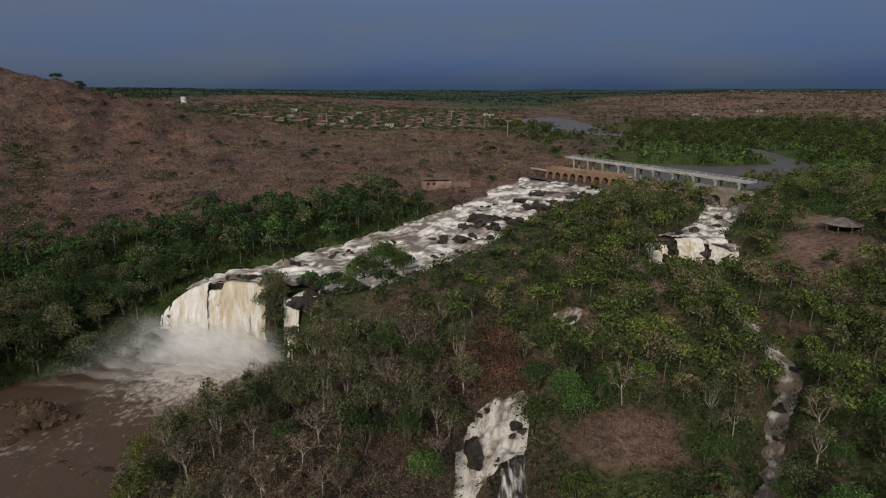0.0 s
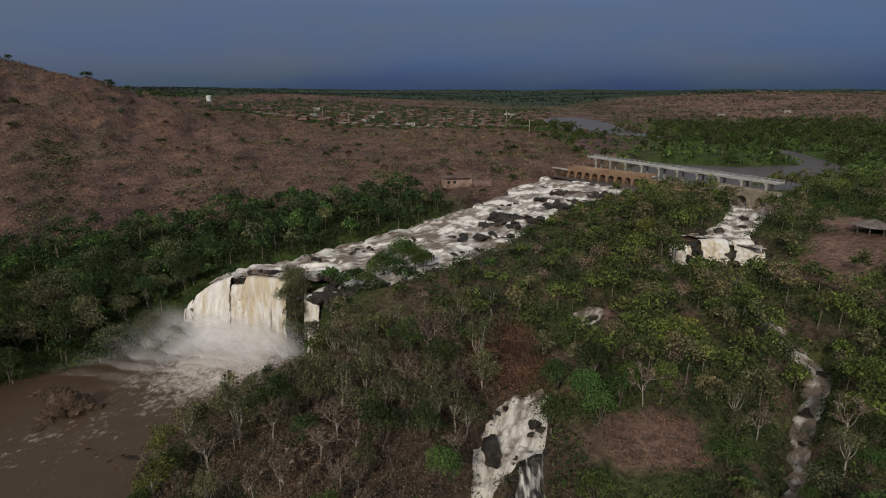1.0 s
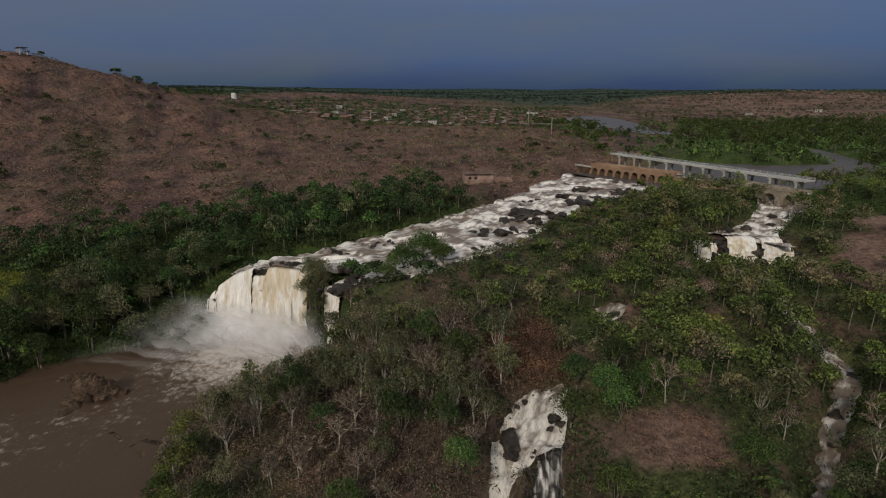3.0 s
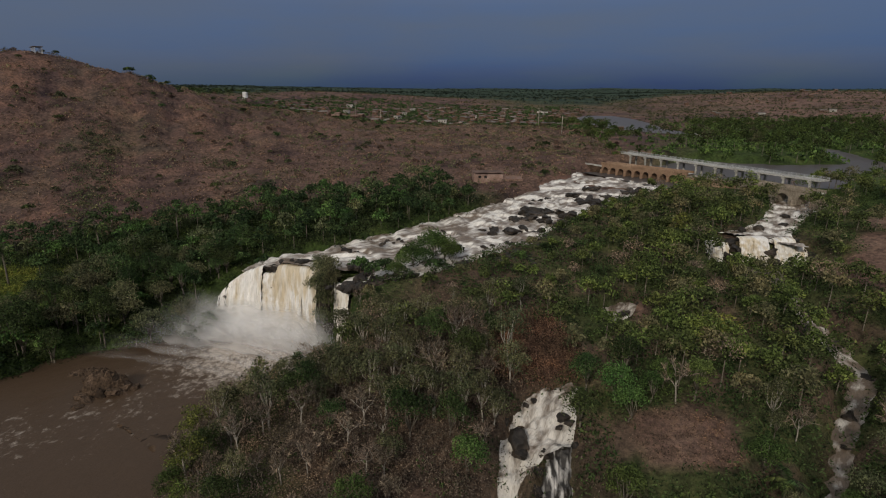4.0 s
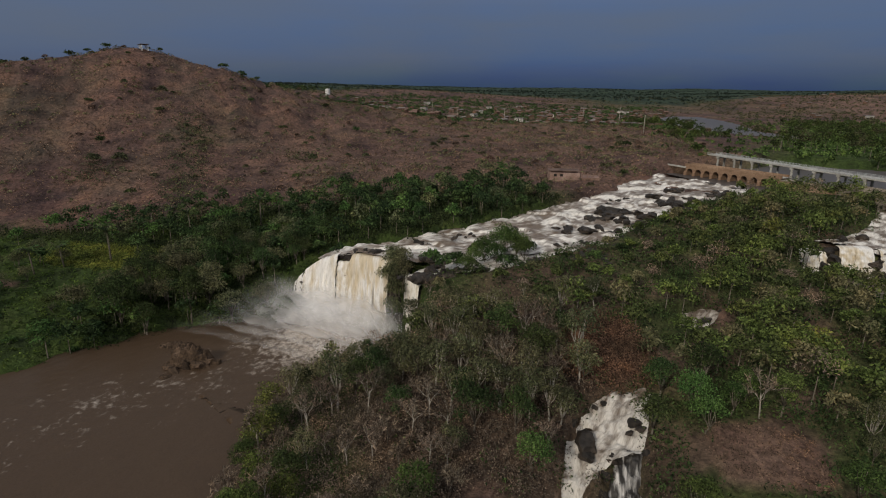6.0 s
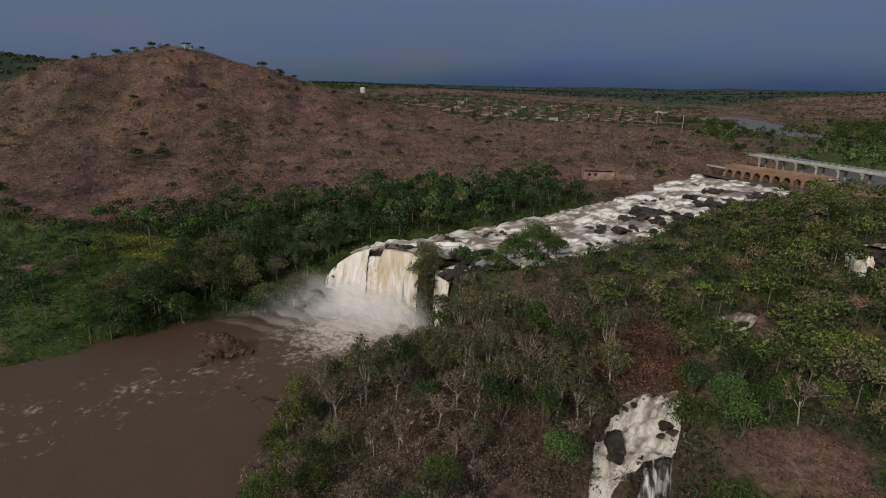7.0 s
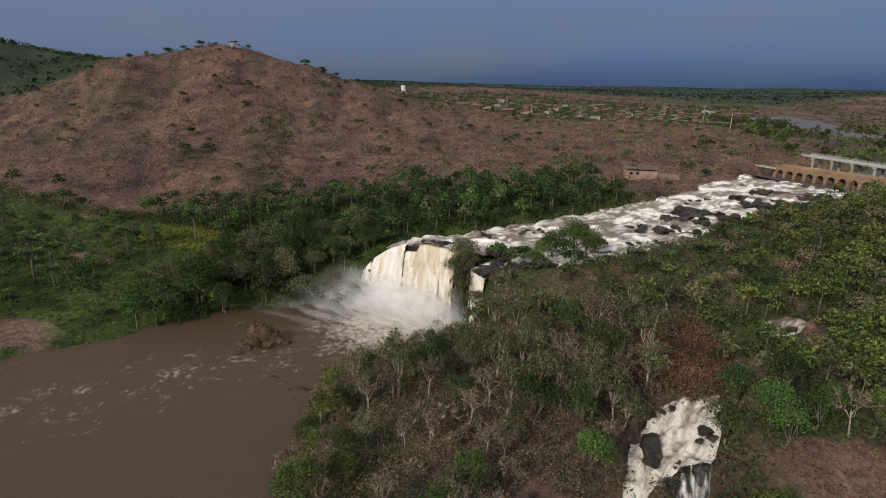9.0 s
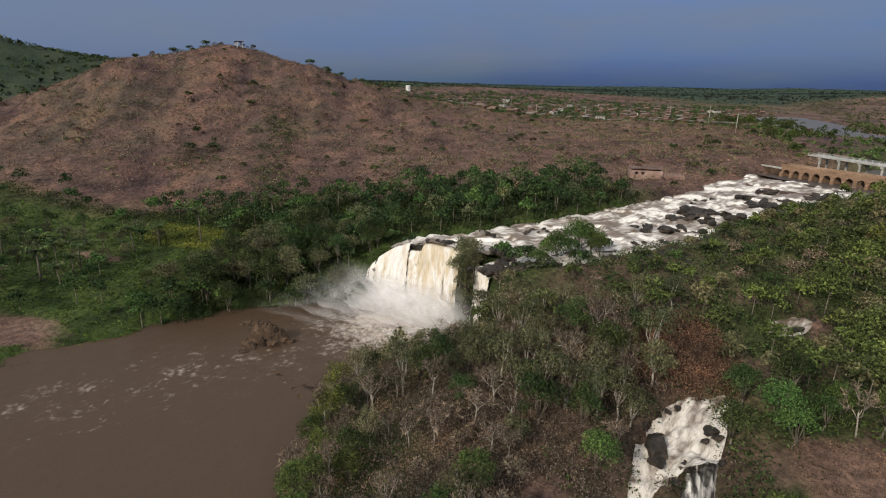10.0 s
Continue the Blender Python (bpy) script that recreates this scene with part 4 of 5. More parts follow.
# ledges that split the rapids, and the knobs on the brink
for x, y, z, s in ((-48.9, 115.2, 14.0, 1.2), (-48.4, 114.2, 12.0, 1.0), (-49.4, 113.9, 10.4, 0.9), (-50.0, 115.0, 13.0, 0.8), (-47.6, 116.4, 15.3, 1.1), (-45.5, 116.8, 15.6, 0.9), (-43.5, 116.0, 15.7, 1.0), (-51.8, 114.6, 11.5, 0.8),
                   (-61.0, 115.8, 7.0, 0.9), (-59.5, 115.4, 9.4, 0.7), (-62.6, 116.0, 3.6, 1.1), (-58.4, 114.8, 8.0, 0.6), (-60.6, 115.2, 4.0, 0.9), (-63.8, 116.8, 5.0, 0.8),
                   (-35.6, 110.2, 12.2, 2.1), (-36.0, 109.6, 7.5, 2.2), (-34.2, 108.6, 3.0, 2.6), (-33.0, 110.2, 14.0, 1.3), (-28.0, 111, 15.6, 1.3), (-16, 106, 16.4, 2.0), (2, 113, 17.4, 1.8), (13, 131, 18.4, 1.7), (17, 138, 18.6, 2.0)):
    put_rock(x, y, z, s, stretch=rng.uniform(1.0, 1.5))
for k in range(34):
    t = rng.rand()
    x, y = -30 + 38 * t + rng.normal(0, 1.5), 104 + 12 * t + rng.uniform(-4.5, 5.5)
    put_rock(x, y, 15.6 + 2.0 * t + rng.uniform(-0.2, 0.3), rng.uniform(0.6, 1.7), stretch=rng.uniform(1.0, 1.8), label="dark rock of the shelf beside the fall", group="rocks of the shelf")
# the cascade's two boulders, its dark slabs, and the veils beside it
put_rock(4.3, 65.4, 5.6, 1.7, label="dark rock under the great boulder of the cascade", group="boulders of the cascade")
put_rock(4.2, 66.8, 6.5, 2.3, label="rounded dark boulder parting the cascade", group="boulders of the cascade")
for x, y, z, s in ((10.6, 70.2, 8.4, 1.2), (11.3, 69.3, 8.1, 0.9), (9.8, 68.6, 7.7, 0.7), (7.8, 65.4, 5.6, 1.0), (6.7, 63.4, 4.4, 1.1), (6.2, 61.4, 3.0, 1.2), (6.0, 59.4, 2.0, 1.2), (10.4, 60.2, 2.4, 0.9), (12.6, 66.6, 6.2, 1.4), (2.4, 70.4, 7.0, 0.9), (6.6, 73.6, 8.8, 0.8), (5.4, 73.0, 8.3, 0.6), (13.2, 73.2, 8.9, 1.0), (0.6, 64.6, 3.6, 1.2), (0.2, 61.8, 2.4, 1.3), (1.0, 68.6, 5.8, 0.9)):
    put_rock(x, y, z, s, group="boulders of the cascade", label="dark slab beside the cascade")
u, t = np.meshgrid(np.linspace(0, 1, 40), np.linspace(0, 1, 60))
y = 66.4 - 8.4 * t
x = np.interp(-y, (-66, -62.5, -58.5), (9.9, 9.4, 8.9)) + (u - 0.5) * (3.4 + 2.4 * t)
z = np.interp(-y, (-66, -62.5, -58.5), (6.4, 3.9, 1.4)) + 0.45 * waves(x, y, 3.2, 44) + 0.2 * waves(x, y, 1.1, 45) - 0.8 * (2 * u - 1) ** 4
me = grid_mesh("veil_slab", x, y, z, M_VEIL)
uv = me.uv_layers.new(name="flow")
idx = np.zeros(len(me.loops), np.int32)
me.loops.foreach_get("vertex_index", idx)
uv.data.foreach_set("uv", np.stack([x, t * 9.0], -1).reshape(-1, 2)[idx].astype(np.float32).ravel())
me.attributes.new("foam", "FLOAT", "POINT").data.foreach_set("value", (0.22 + 0.2 * waves(x * 1.6, y * 0.5, 2.0, 46)).astype(np.float32).ravel())
tagged(new("veil_slab", me), "dark sloping rock slab with thin white veils of water", "cascade", kind="structure")
# boulders of the side arm
for x, y, z, s in ((56.2, 129.6, 17.2, 2.2), (55.6, 128.8, 14.8, 2.0), (54.4, 129.2, 16.0, 1.3), (64.2, 129.4, 17.0, 1.6), (64.6, 128.6, 15.0, 1.5), (60.6, 128.4, 14.2, 1.1), (68.0, 128.2, 14.4, 1.3), (71.5, 131.5, 17, 1.6), (49.4, 130.0, 15.4, 1.8), (74.0, 130.5, 16.0, 1.6), (53.6, 129.8, 15.0, 1.0), (66, 141, 19.8, 1.8), (73, 144, 20, 1.6), (61, 139, 19.9, 1.5), (77, 151, 20.6, 1.7),
                   (58.4, 101, 9.6, 1.7), (62.6, 98, 8.6, 1.9), (59.6, 95, 7.4, 1.4), (63.5, 90, 6.2, 1.6), (55, 80, 4.4, 1.8), (51.5, 74, 3.2, 1.5), (25, 101, 11.8, 1.5), (29, 105, 12.2, 1.6), (22, 99, 11.4, 1.0)):
    put_rock(x, y, z, s, group="boulders of the side arm", label="dark boulder in the side arm")
# brown islet in the pool: a mound of earth and rock, and a low bar behind it
def mound(name, cx, cy, rx, ry, tall, turn, seed, label):
    u, v = np.meshgrid(np.linspace(-1.15, 1.15, 60), np.linspace(-1.15, 1.15, 60))
    r = np.hypot(u, v) + 0.16 * waves(u * 9, v * 9, 6, seed)
    z = tall * smooth(1.05, 0.25, r) ** 0.8 * (1 + 0.28 * waves(u * 9, v * 9, 5, seed + 1)) + smooth(1.1, 0.8, r) * (0.3 * waves(u * rx, v * ry, 1.6, seed + 2) + 0.15 * waves(u * rx, v * ry, 0.8, seed + 3)) - 0.5
    c, d = math.cos(radians(turn)), math.sin(radians(turn))
    me = grid_mesh(name, cx + u * rx * c - v * ry * d, cy + u * rx * d + v * ry * c, z, M_BROWNROCK)
    return thing(name, Matrix(), label, "islet", me=me)


mound("islet", -69.8, 84.4, 5.2, 3.4, 3.4, 20, 120, "brown earth and rock islet in the pool")
mound("mud_bar", -77.5, 90.0, 5.0, 2.0, 1.1, 20, 125, "low brown mud bar beside the bank")
for x, y, z, s in ((-66.4, 84.6, 0.4, 1.5), (-67.2, 83.0, 0.5, 1.3), (-70.2, 80.4, 0, 1.4), (-70.6, 78.6, -0.1, 1.1), (-64.9, 85.2, 0.2, 1.0), (-74.5, 86.8, 0.1, 1.3), (-72.2, 81.6, 0.2, 1.3), (-68.6, 86.8, 0.4, 1.2)):
    put_rock(x, y, z, s, BROWNS, "brown rock at the edge of the islet", 1.3, "rocks of the islet")

# ---- trees ----
PROTO = Matrix.Translation((0, -2500, 60))
BROAD = [make_tree("tree", 101, 7.5, 3.5, M_LEAF[0], M_BARK, 1750, 16, "broad-leaved tree with a dense dark green crown", 0.185, 0.25),
         make_tree("tree", 102, 9.0, 3.2, M_LEAF[0], M_BARK, 1650, 15, "tall broad-leaved tree with a deep green crown", 0.185, 0.3),
         make_tree("tree", 103, 6.5, 3.6, M_LEAF[1], M_BARK, 1750, 17, "broad-leaved tree with a bright green crown", 0.185, 0.22),
         make_tree("tree", 104, 8.0, 3.3, M_LEAF[1], M_BARK, 1650, 14, "fresh green tree on the wooded bank", 0.185, 0.28)]
OLIVE = [make_tree("tree", 111, 8.5, 3.2, M_LEAF[2], M_PALEBARK, 1050, 12, "thin olive-leaved tree with a pale trunk", 0.17, 0.4, 0.25),
         make_tree("tree", 112, 7.5, 2.9, M_LEAF[2], M_PALEBARK, 980, 11, "open-crowned olive tree with pale limbs", 0.17, 0.4, 0.25),
         make_tree("tree", 113, 6.5, 3.1, M_LEAF[2], M_BARK, 1250, 13, "grey-green tree on the dry slope", 0.175, 0.3)]
YELLOW = [make_tree("tree", 121, 7.0, 3.4, M_LEAF[3], M_BARK, 1300, 15, "yellow-green tree above the stream", 0.20, 0.25)]
BARE_TREES = [make_bare_tree("bare_tree", 131, 8.0, M_PALEBARK, "leafless tree with a pale grey trunk", 520),
              make_bare_tree("bare_tree", 132, 6.5, M_PALEBARK, "leafless grey tree among green ones", 480),
              make_bare_tree("bare_tree", 133, 5.0, M_BARK, "low leafless brown tree on the slope", 520, 0.8)]
SHRUB = [make_tree("shrub", 141, 2.6, 2.1, M_LEAF[0], M_BARK, 260, 8, "rounded dark green shrub", 0.28, 0.1, group="shrubs"),
         make_tree("shrub", 142, 2.2, 1.9, M_LEAF[1], M_BARK, 240, 7, "bright green shrub by the water", 0.28, 0.1, group="shrubs"),
         make_tree("shrub", 143, 2.0, 1.7, M_LEAF[2], M_BARK, 200, 7, "grey-green shrub on the dry hillside", 0.26, 0.1, group="shrubs"),
         make_tree("shrub", 144, 2.0, 1.8, M_SCRUB, M_BARK, 220, 7, "dry brown shrub on the hillside", 0.26, 0.1, group="shrubs")]
PALMS = [make_palm("palm_tree", 151, 5.5, "date palm with a rough trunk beside the field"), make_palm("palm_tree", 152, 3.2, "low palm with arching fronds")]
USED = set()
rng = np.random.RandomState(17)


def plant(proto, x, y, s, z=None):
    """Put a tree: the first time the thing itself, then copies of it."""
    m = pose(x, y, (lie(x, y) if z is None else z) - 0.1, rng.uniform(-4, 4), rng.uniform(-4, 4), rng.uniform(0, 360))
    k = Matrix.Diagonal((s * rng.uniform(0.9, 1.1), s * rng.uniform(0.9, 1.1), s * rng.uniform(0.85, 1.15), 1))
    if proto.name in USED:
        o = copy_thing(proto, Matrix())
    else:
        USED.add(proto.name)
        o = proto
    o.matrix_basis = m @ k
    return o


def scatter(n, x0, x1, y0, y1, gap, ok):
    """Places in a rectangle, at least gap apart, where ok(x, y) says so with that chance."""
    cell, out, tries = {}, [], 0
    xs, ys, ch = rng.uniform(x0, x1, n * 8), rng.uniform(y0, y1, n * 8), rng.rand(n * 8)
    good = ok(xs, ys) > ch
    for x, y in zip(xs[good], ys[good]):
        i, j = int(x // gap), int(y // gap)
        if any((x - px) ** 2 + (y - py) ** 2 < gap * gap for a in (-1, 0, 1) for b in (-1, 0, 1) for px, py in cell.get((i + a, j + b), ())):
            continue
        cell.setdefault((i, j), []).append((x, y))
        out.append((x, y))
        if len(out) >= n:
            break
    return out


def dry_land(x, y, margin=1.5):
    ok = np.ones(np.shape(x), bool)
    for line in CHANNELS:
        d, lev, wid = along(line, x, y)
        ok &= d > wid + margin
    return ok & ~((x < -26) & (x > -63.5) & (y > lip_y(x) - 14) & (y < lip_y(x) + 2))


def grove(name, places, pick, label, seed, n=230, size=0.46):
    """A wood too thick to count: trunks and humped crowns in one mesh; pick(x, y) gives 0 to 4, the kind of leaf."""
    r = np.random.RandomState(seed)
    slots = [*M_LEAF, M_DRY, M_BARK, M_SHADELEAF]
    vs, fs, ms, at = [], [], [], 0
    for x, y, s in places:
        k = pick(x, y, r)
        rx, tall = s * r.uniform(2.7, 3.7), s * r.uniform(5.8, 8.6)
        p, d, cs = crown_points(r, n, r.randint(8, 13), rx, tall * 0.85, tall * 0.15, 0.2)
        z = lie(x, y)
        v, f = leaves(p + np.array([x, y, z]), d, size if k != 4 else size * 0.5, r)
        tv, tf = tube([(x, y, z - 0.8), (x + 0.1, y, z + tall * 0.5)], (0.13 * s, 0.06 * s), 4)
        vs += [v, np.array(tv)]
        fs += [(f + at).tolist(), [tuple(i + at + len(v) for i in q) for q in tf]]
        ms += [k] * len(f) + [5] * len(tf)
        at += len(v) + len(tv)
    me = mesh_from(name, np.concatenate(vs), sum(fs, []), slots)
    me.polygons.foreach_set("material_index", np.array(ms, np.int32))
    return thing(name, Matrix(), label, "woods", me=me, kind="stuff")


def bridge_way(x, y):
    pond = along(((66, 206, 0, 0), (98, 214, 0, 0), (120, 214, 0, 0)), x, y)[0] > 30
    lake = (y > 360) & (y < 800) & (np.abs(x - 116) < 36)
    return pond & ~lake & (along(((20, 243, 0, 0), (53, 229, 0, 0), (91, 163, 0, 0), (100, 148, 0, 0)), x, y)[0] > 9)


# glades, from which the streams are seen: x, y, radius
GLADES = ((7, 62, 6.5), (5, 55, 6), (59.5, 93, 4.0), (62, 126, 4.5), (62, 119, 3), (70, 143, 6), (24.5, 97, 5.0), (23, 92, 4.0), (52, 72, 3), (-18, 105, 8), (-6, 109, 8), (-27, 102, 6), (4, 114, 6), (26, 58, 4.5), (23, 62, 4), (30, 58.5, 4.5), (19, 60.5, 5.5), (17.7, 85, 2.5), (7, 78.5, 4.2))


def open_wood(x, y):
    v = np.ones(np.shape(x))
    for gx_, gy_, gr in GLADES:
        v = v * smooth(gr * 0.8, gr * 1.05, np.hypot(x - gx_, y - gy_))
    d, lev, wid = along(RIVER[2:], x, y)
    d2, lev, wid2 = along(RIVER[6:], x, y)
    return v * smooth(wid + 2.0, wid + 5.0, d) * smooth(wid2 + 4.0, wid2 + 8.0, d2)


def stunted(x, y):
    """Trees stay low beside the shelf and the rapids."""
    return 1 - 0.5 * float(smooth(11, 4, along(((-32, 99, 0, 0), (-10, 98, 0, 0), (6, 104, 0, 0), (14, 120, 0, 0), (30, 152, 0, 0), (46, 170, 0, 0)), np.array([x]), np.array([y]))[0][0]))


def dryness(x, y):
    return float(smooth(14, -8, x + 0.15 * (y - 70)) * smooth(112, 88, y) + 0.25 * waves(x, y, 22, 61))


def kind_of(x, y, r):
    u = r.rand()
    if dryness(x, y) > 0.45:
        return 4 if u < 0.3 else 2 if u < 0.8 else 0
    return 4 if u < 0.07 else 2 if u < 0.28 else 3 if u < 0.29 else 1 if u < 0.62 else 0


# the island and the east bank: the near trees one by one, those behind them as woods
places = scatter(1000, -46, 190, 36, 200, 2.55, lambda x, y: island(x, y) * open_wood(x, y) * (bare(x, y) < 0.4) * dry_land(x, y, 0.6) * bridge_way(x, y) * np.where(x > 120, 0.6, 1.0))
places.sort(key=lambda q: q[1] + 0.25 * abs(q[0]))
near, back = places[:235], places[235:]
for x, y in near:
    u = rng.rand()
    if dryness(x, y) > 0.45:
        kind = (BARE_TREES if u < 0.66 else OLIVE if u < 0.80 else BROAD) if y < 67 else BARE_TREES if u < 0.50 else OLIVE if u < 0.92 else BROAD[:2]
    else:
        kind = BARE_TREES if u < 0.08 else OLIVE if u < 0.30 else YELLOW if u < 0.35 else BROAD
    plant(kind[rng.randint(len(kind))], x, y, (0.74 + 0.16 * float(smooth(50, 90, np.hypot(x, y)))) * rng.uniform(0.7, 1.2) * stunted(x, y))
grove("island_woods", [(x, y, rng.uniform(0.7, 1.1) * stunted(x, y)) for x, y in back], kind_of, "mixed green and grey woods on the rocky island", 31, 330, 0.30)
# the green belt under the hill and the west bank
places = scatter(520, -250, 20, 70, 200, 3.4, lambda x, y: lush(x, y) * dry_land(x, y, 1.0) * (x < -36 + 0.6 * (y - 100)) * (bare(x, y) < 0.3) * np.where((x < -100) & (y < 128), 0.03, 1.0) * smooth(-0.7, 0.1, waves(x, y, 30, 62) + 0.5 * (x > -95)) * (np.hypot(x - 1, y - 181) > 17))
# kind 6, the leaves with shade in their colour, prevails here
grove("belt_woods", [(x, y, rng.uniform(0.6, 1.1)) for x, y in places], lambda x, y, r: r.choice((6, 6, 6, 0, 6, 2, 1, 6)), "dense dark green woods along the foot of the hill", 32, 300, 0.34)
for x, y in scatter(18, -165, -127, 66, 96, 5.0, lambda x, y: dry_land(x, y, 4) * (bare(x, y) < 0.5)):
    plant(PALMS[0], x, y, rng.uniform(1.0, 1.5))
for x, y in ((-118, 118), (-127, 112), (-104, 133), (-112, 138), (-131, 107), (-96, 140), (-88, 143)):
    plant(PALMS[0], x, y, rng.uniform(1.0, 1.4))
for x, y in scatter(20, -175, -126, 84, 114, 5.0, lambda x, y: smooth(9, 4, np.abs(y - 104 - 0.2 * (x + 140))) + 0.25 * (x < -140)):
    plant(BROAD[rng.randint(2)] if rng.rand() < 0.6 else OLIVE[2], x, y, rng.uniform(0.6, 1.0))
for x, y in scatter(54, -104, -68, 90, 126, 3.6, lambda x, y: dry_land(x, y, 1.5) * smooth(-4, 3, x + 103 - 0.25 * (y - 92)) * 1.0):
    plant(OLIVE[2] if rng.rand() < 0.55 else BROAD[rng.randint(2)], x, y, rng.uniform(0.9, 1.35))
for x, y in scatter(9, -112, -92, 78, 96, 4.5, lambda x, y: dry_land(x, y, 1.0) * 0.9):
    plant(BROAD[2] if rng.rand() < 0.5 else SHRUB[1], x, y, rng.uniform(0.5, 0.85))
for x, y in scatter(40, -66, -62, 104, 130, 2.0, lambda x, y: 1.0 + 0 * x)[:9]:
    plant(BROAD[rng.randint(2)], x, y, rng.uniform(0.6, 0.95))
# woods above the bridges
places = scatter(560, 40, 360, 205, 520, 5.0, lambda x, y: np.maximum(lush(x, y), 0.4) * dry_land(x, y, 1) * bridge_way(x, y))
grove("river_woods", [(x, y, rng.uniform(0.8, 1.3)) for x, y in places], lambda x, y, r: r.choice((0, 1, 1, 1, 2, 1)), "bright green woods along the upper river", 33, 190, 0.46)
# single trees: the dark one over the pool, those on the ridge, the bushes among the rapids
plant(BROAD[0], -31, 73, 0.95), plant(BROAD[1], -28.5, 75, 0.9), plant(OLIVE[0], -36, 66, 0.85), plant(BROAD[2], -17, 47, 0.75)
plant(YELLOW[0], 55, 71, 0.95), plant(YELLOW[0], 62, 79, 0.9), plant(BROAD[2], 46, 52, 0.9), plant(PALMS[1], 31, 49, 1.3), plant(PALMS[1], 36, 60, 1.2)
for x, y, s in ((-195, 292, 1.5), (-176, 306, 1.0), (-170, 309, 1.1), (-248, 268, 1.5), (-262, 258, 1.7), (-272, 240, 1.3), (-230, 287, 0.9), (-255, 262, 1.0)):
    plant(SHRUB[0], x, y, s)
# tall thin trees with pale stems on the dry slope below the fall
for x, y in scatter(58, -36, 6, 68, 97, 2.8, lambda x, y: dry_land(x, y, 2) * open_wood(x, y) * (bare(x, y) < 0.3) * smooth(-40, -32, x - 0.5 * (y - 80)) * smooth(-0.9, 0.2, waves(x, y, 15, 67))):
    u = rng.rand()
    plant(OLIVE[rng.randint(2)] if u < 0.55 else BARE_TREES[rng.randint(2)] if u < 0.85 else OLIVE[2], x, y, rng.uniform(0.75, 1.1) * stunted(x, y))
# fresh green trees along the island's edge over the pool
for x, y, s in ((-36, 46, 0.7), (-38.5, 50, 0.75), (-37, 54, 0.8), (-41, 57, 0.75), (-40, 61, 0.85), (-44, 64, 0.75), (-43, 68, 0.8), (-33, 45, 0.8), (-31, 50, 0.7)):
    plant(BROAD[2 + rng.randint(2)] if rng.rand() < 0.7 else YELLOW[0], x, y, s)
for x, y, z, s in ((-13, 113.5, 17.0, 1.4), (-16.5, 111, 16.8, 1.2), (-10, 115, 17.2, 1.25), (-14.5, 109.5, 16.6, 1.15), (-9, 112, 17.0, 1.1), (-18.5, 108.5, 16.5, 0.9), (-12, 117, 17.3, 1.1), (-19.5, 104.5, 16.2, 0.9), (-35.8, 108.8, 13.2, 1.5), (-34.6, 107.6, 11.2, 1.4), (-36.6, 109.4, 14.0, 1.3), (-34.8, 106.6, 8.0, 1.3), (-36.6, 107.6, 10.2, 1.35), (-33.6, 107.0, 12.4, 1.2), (-34.4, 109.6, 15.0, 1.3), (-35.4, 106.0, 5.2, 1.2)):
    plant(BROAD[2] if x > -30 else OLIVE[2], x, y, s * (0.78 if x > -30 else 0.72), z - (0.3 if x > -30 else 1.5))
for x, y, s in ((-19, 116, 1.2), (-8, 118, 1.3), (-22, 108, 1.2), (-12, 108, 1.3), (0, 114, 1.2), (-27, 107, 1.2), (-24, 104, 1.3), (-18, 104.5, 1.3), (-6, 108, 1.2), (6, 116, 1.1), (12, 122, 1.2)):
    plant(SHRUB[rng.randint(3)], x, y, s, 16.6)
# shrubs on the dry hills
places = scatter(330, -330, 60, 150, 420, 6.0, lambda x, y: (1 - lush(x, y)) * dry_land(x, y, 3) * smooth(-0.2, 0.9, waves(x, y, 60, 63) + 0.25))
for x, y in places:
    plant(SHRUB[2 if rng.rand() < 0.5 else 3 if rng.rand() < 0.6 else 0], x, y, rng.uniform(0.5, 1.25))
for x, y, s in ((-60, 262, 1.6), (-62, 250, 1.4), (-105, 215, 1.4), (-190, 235, 1.8), (-150, 205, 1.5), (20, 262, 1.6), (14, 215, 1.4), (-168, 180, 2.2), (-176, 176, 2.0)):
    plant(SHRUB[2], x, y, s)


# ---- ground cover that nobody could count ----
def cover(name, pts, each, size, tall, mat, label, category, seed):
    r = np.random.RandomState(seed)
    pts = np.array(pts)
    h = height(pts[:, 0], pts[:, 1])
    s = r.uniform(0.6, 1.4, len(pts))
    k = np.repeat(np.arange(len(pts)), each)
    d = r.normal(0, 1, (len(k), 3))
    d /= np.linalg.norm(d, axis=1, keepdims=True)
    d[:, 2] = np.abs(d[:, 2])
    c = np.stack([pts[k, 0], pts[k, 1], h[k]], 1) + d * (s[k] * tall)[:, None]
    v, f = leaves(c, d, size, r)
    return thing(name, Matrix(), label, category, me=mesh_from(name, v, f, mat), kind="stuff")


def many(n, x0, x1, y0, y1, ok):
    x, y, ch = rng.uniform(x0, x1, n * 6), rng.uniform(y0, y1, n * 6), rng.rand(n * 6)
    good = np.nonzero(ok(x, y) > ch)[0][:n]
    return np.stack([x[good], y[good]], 1)


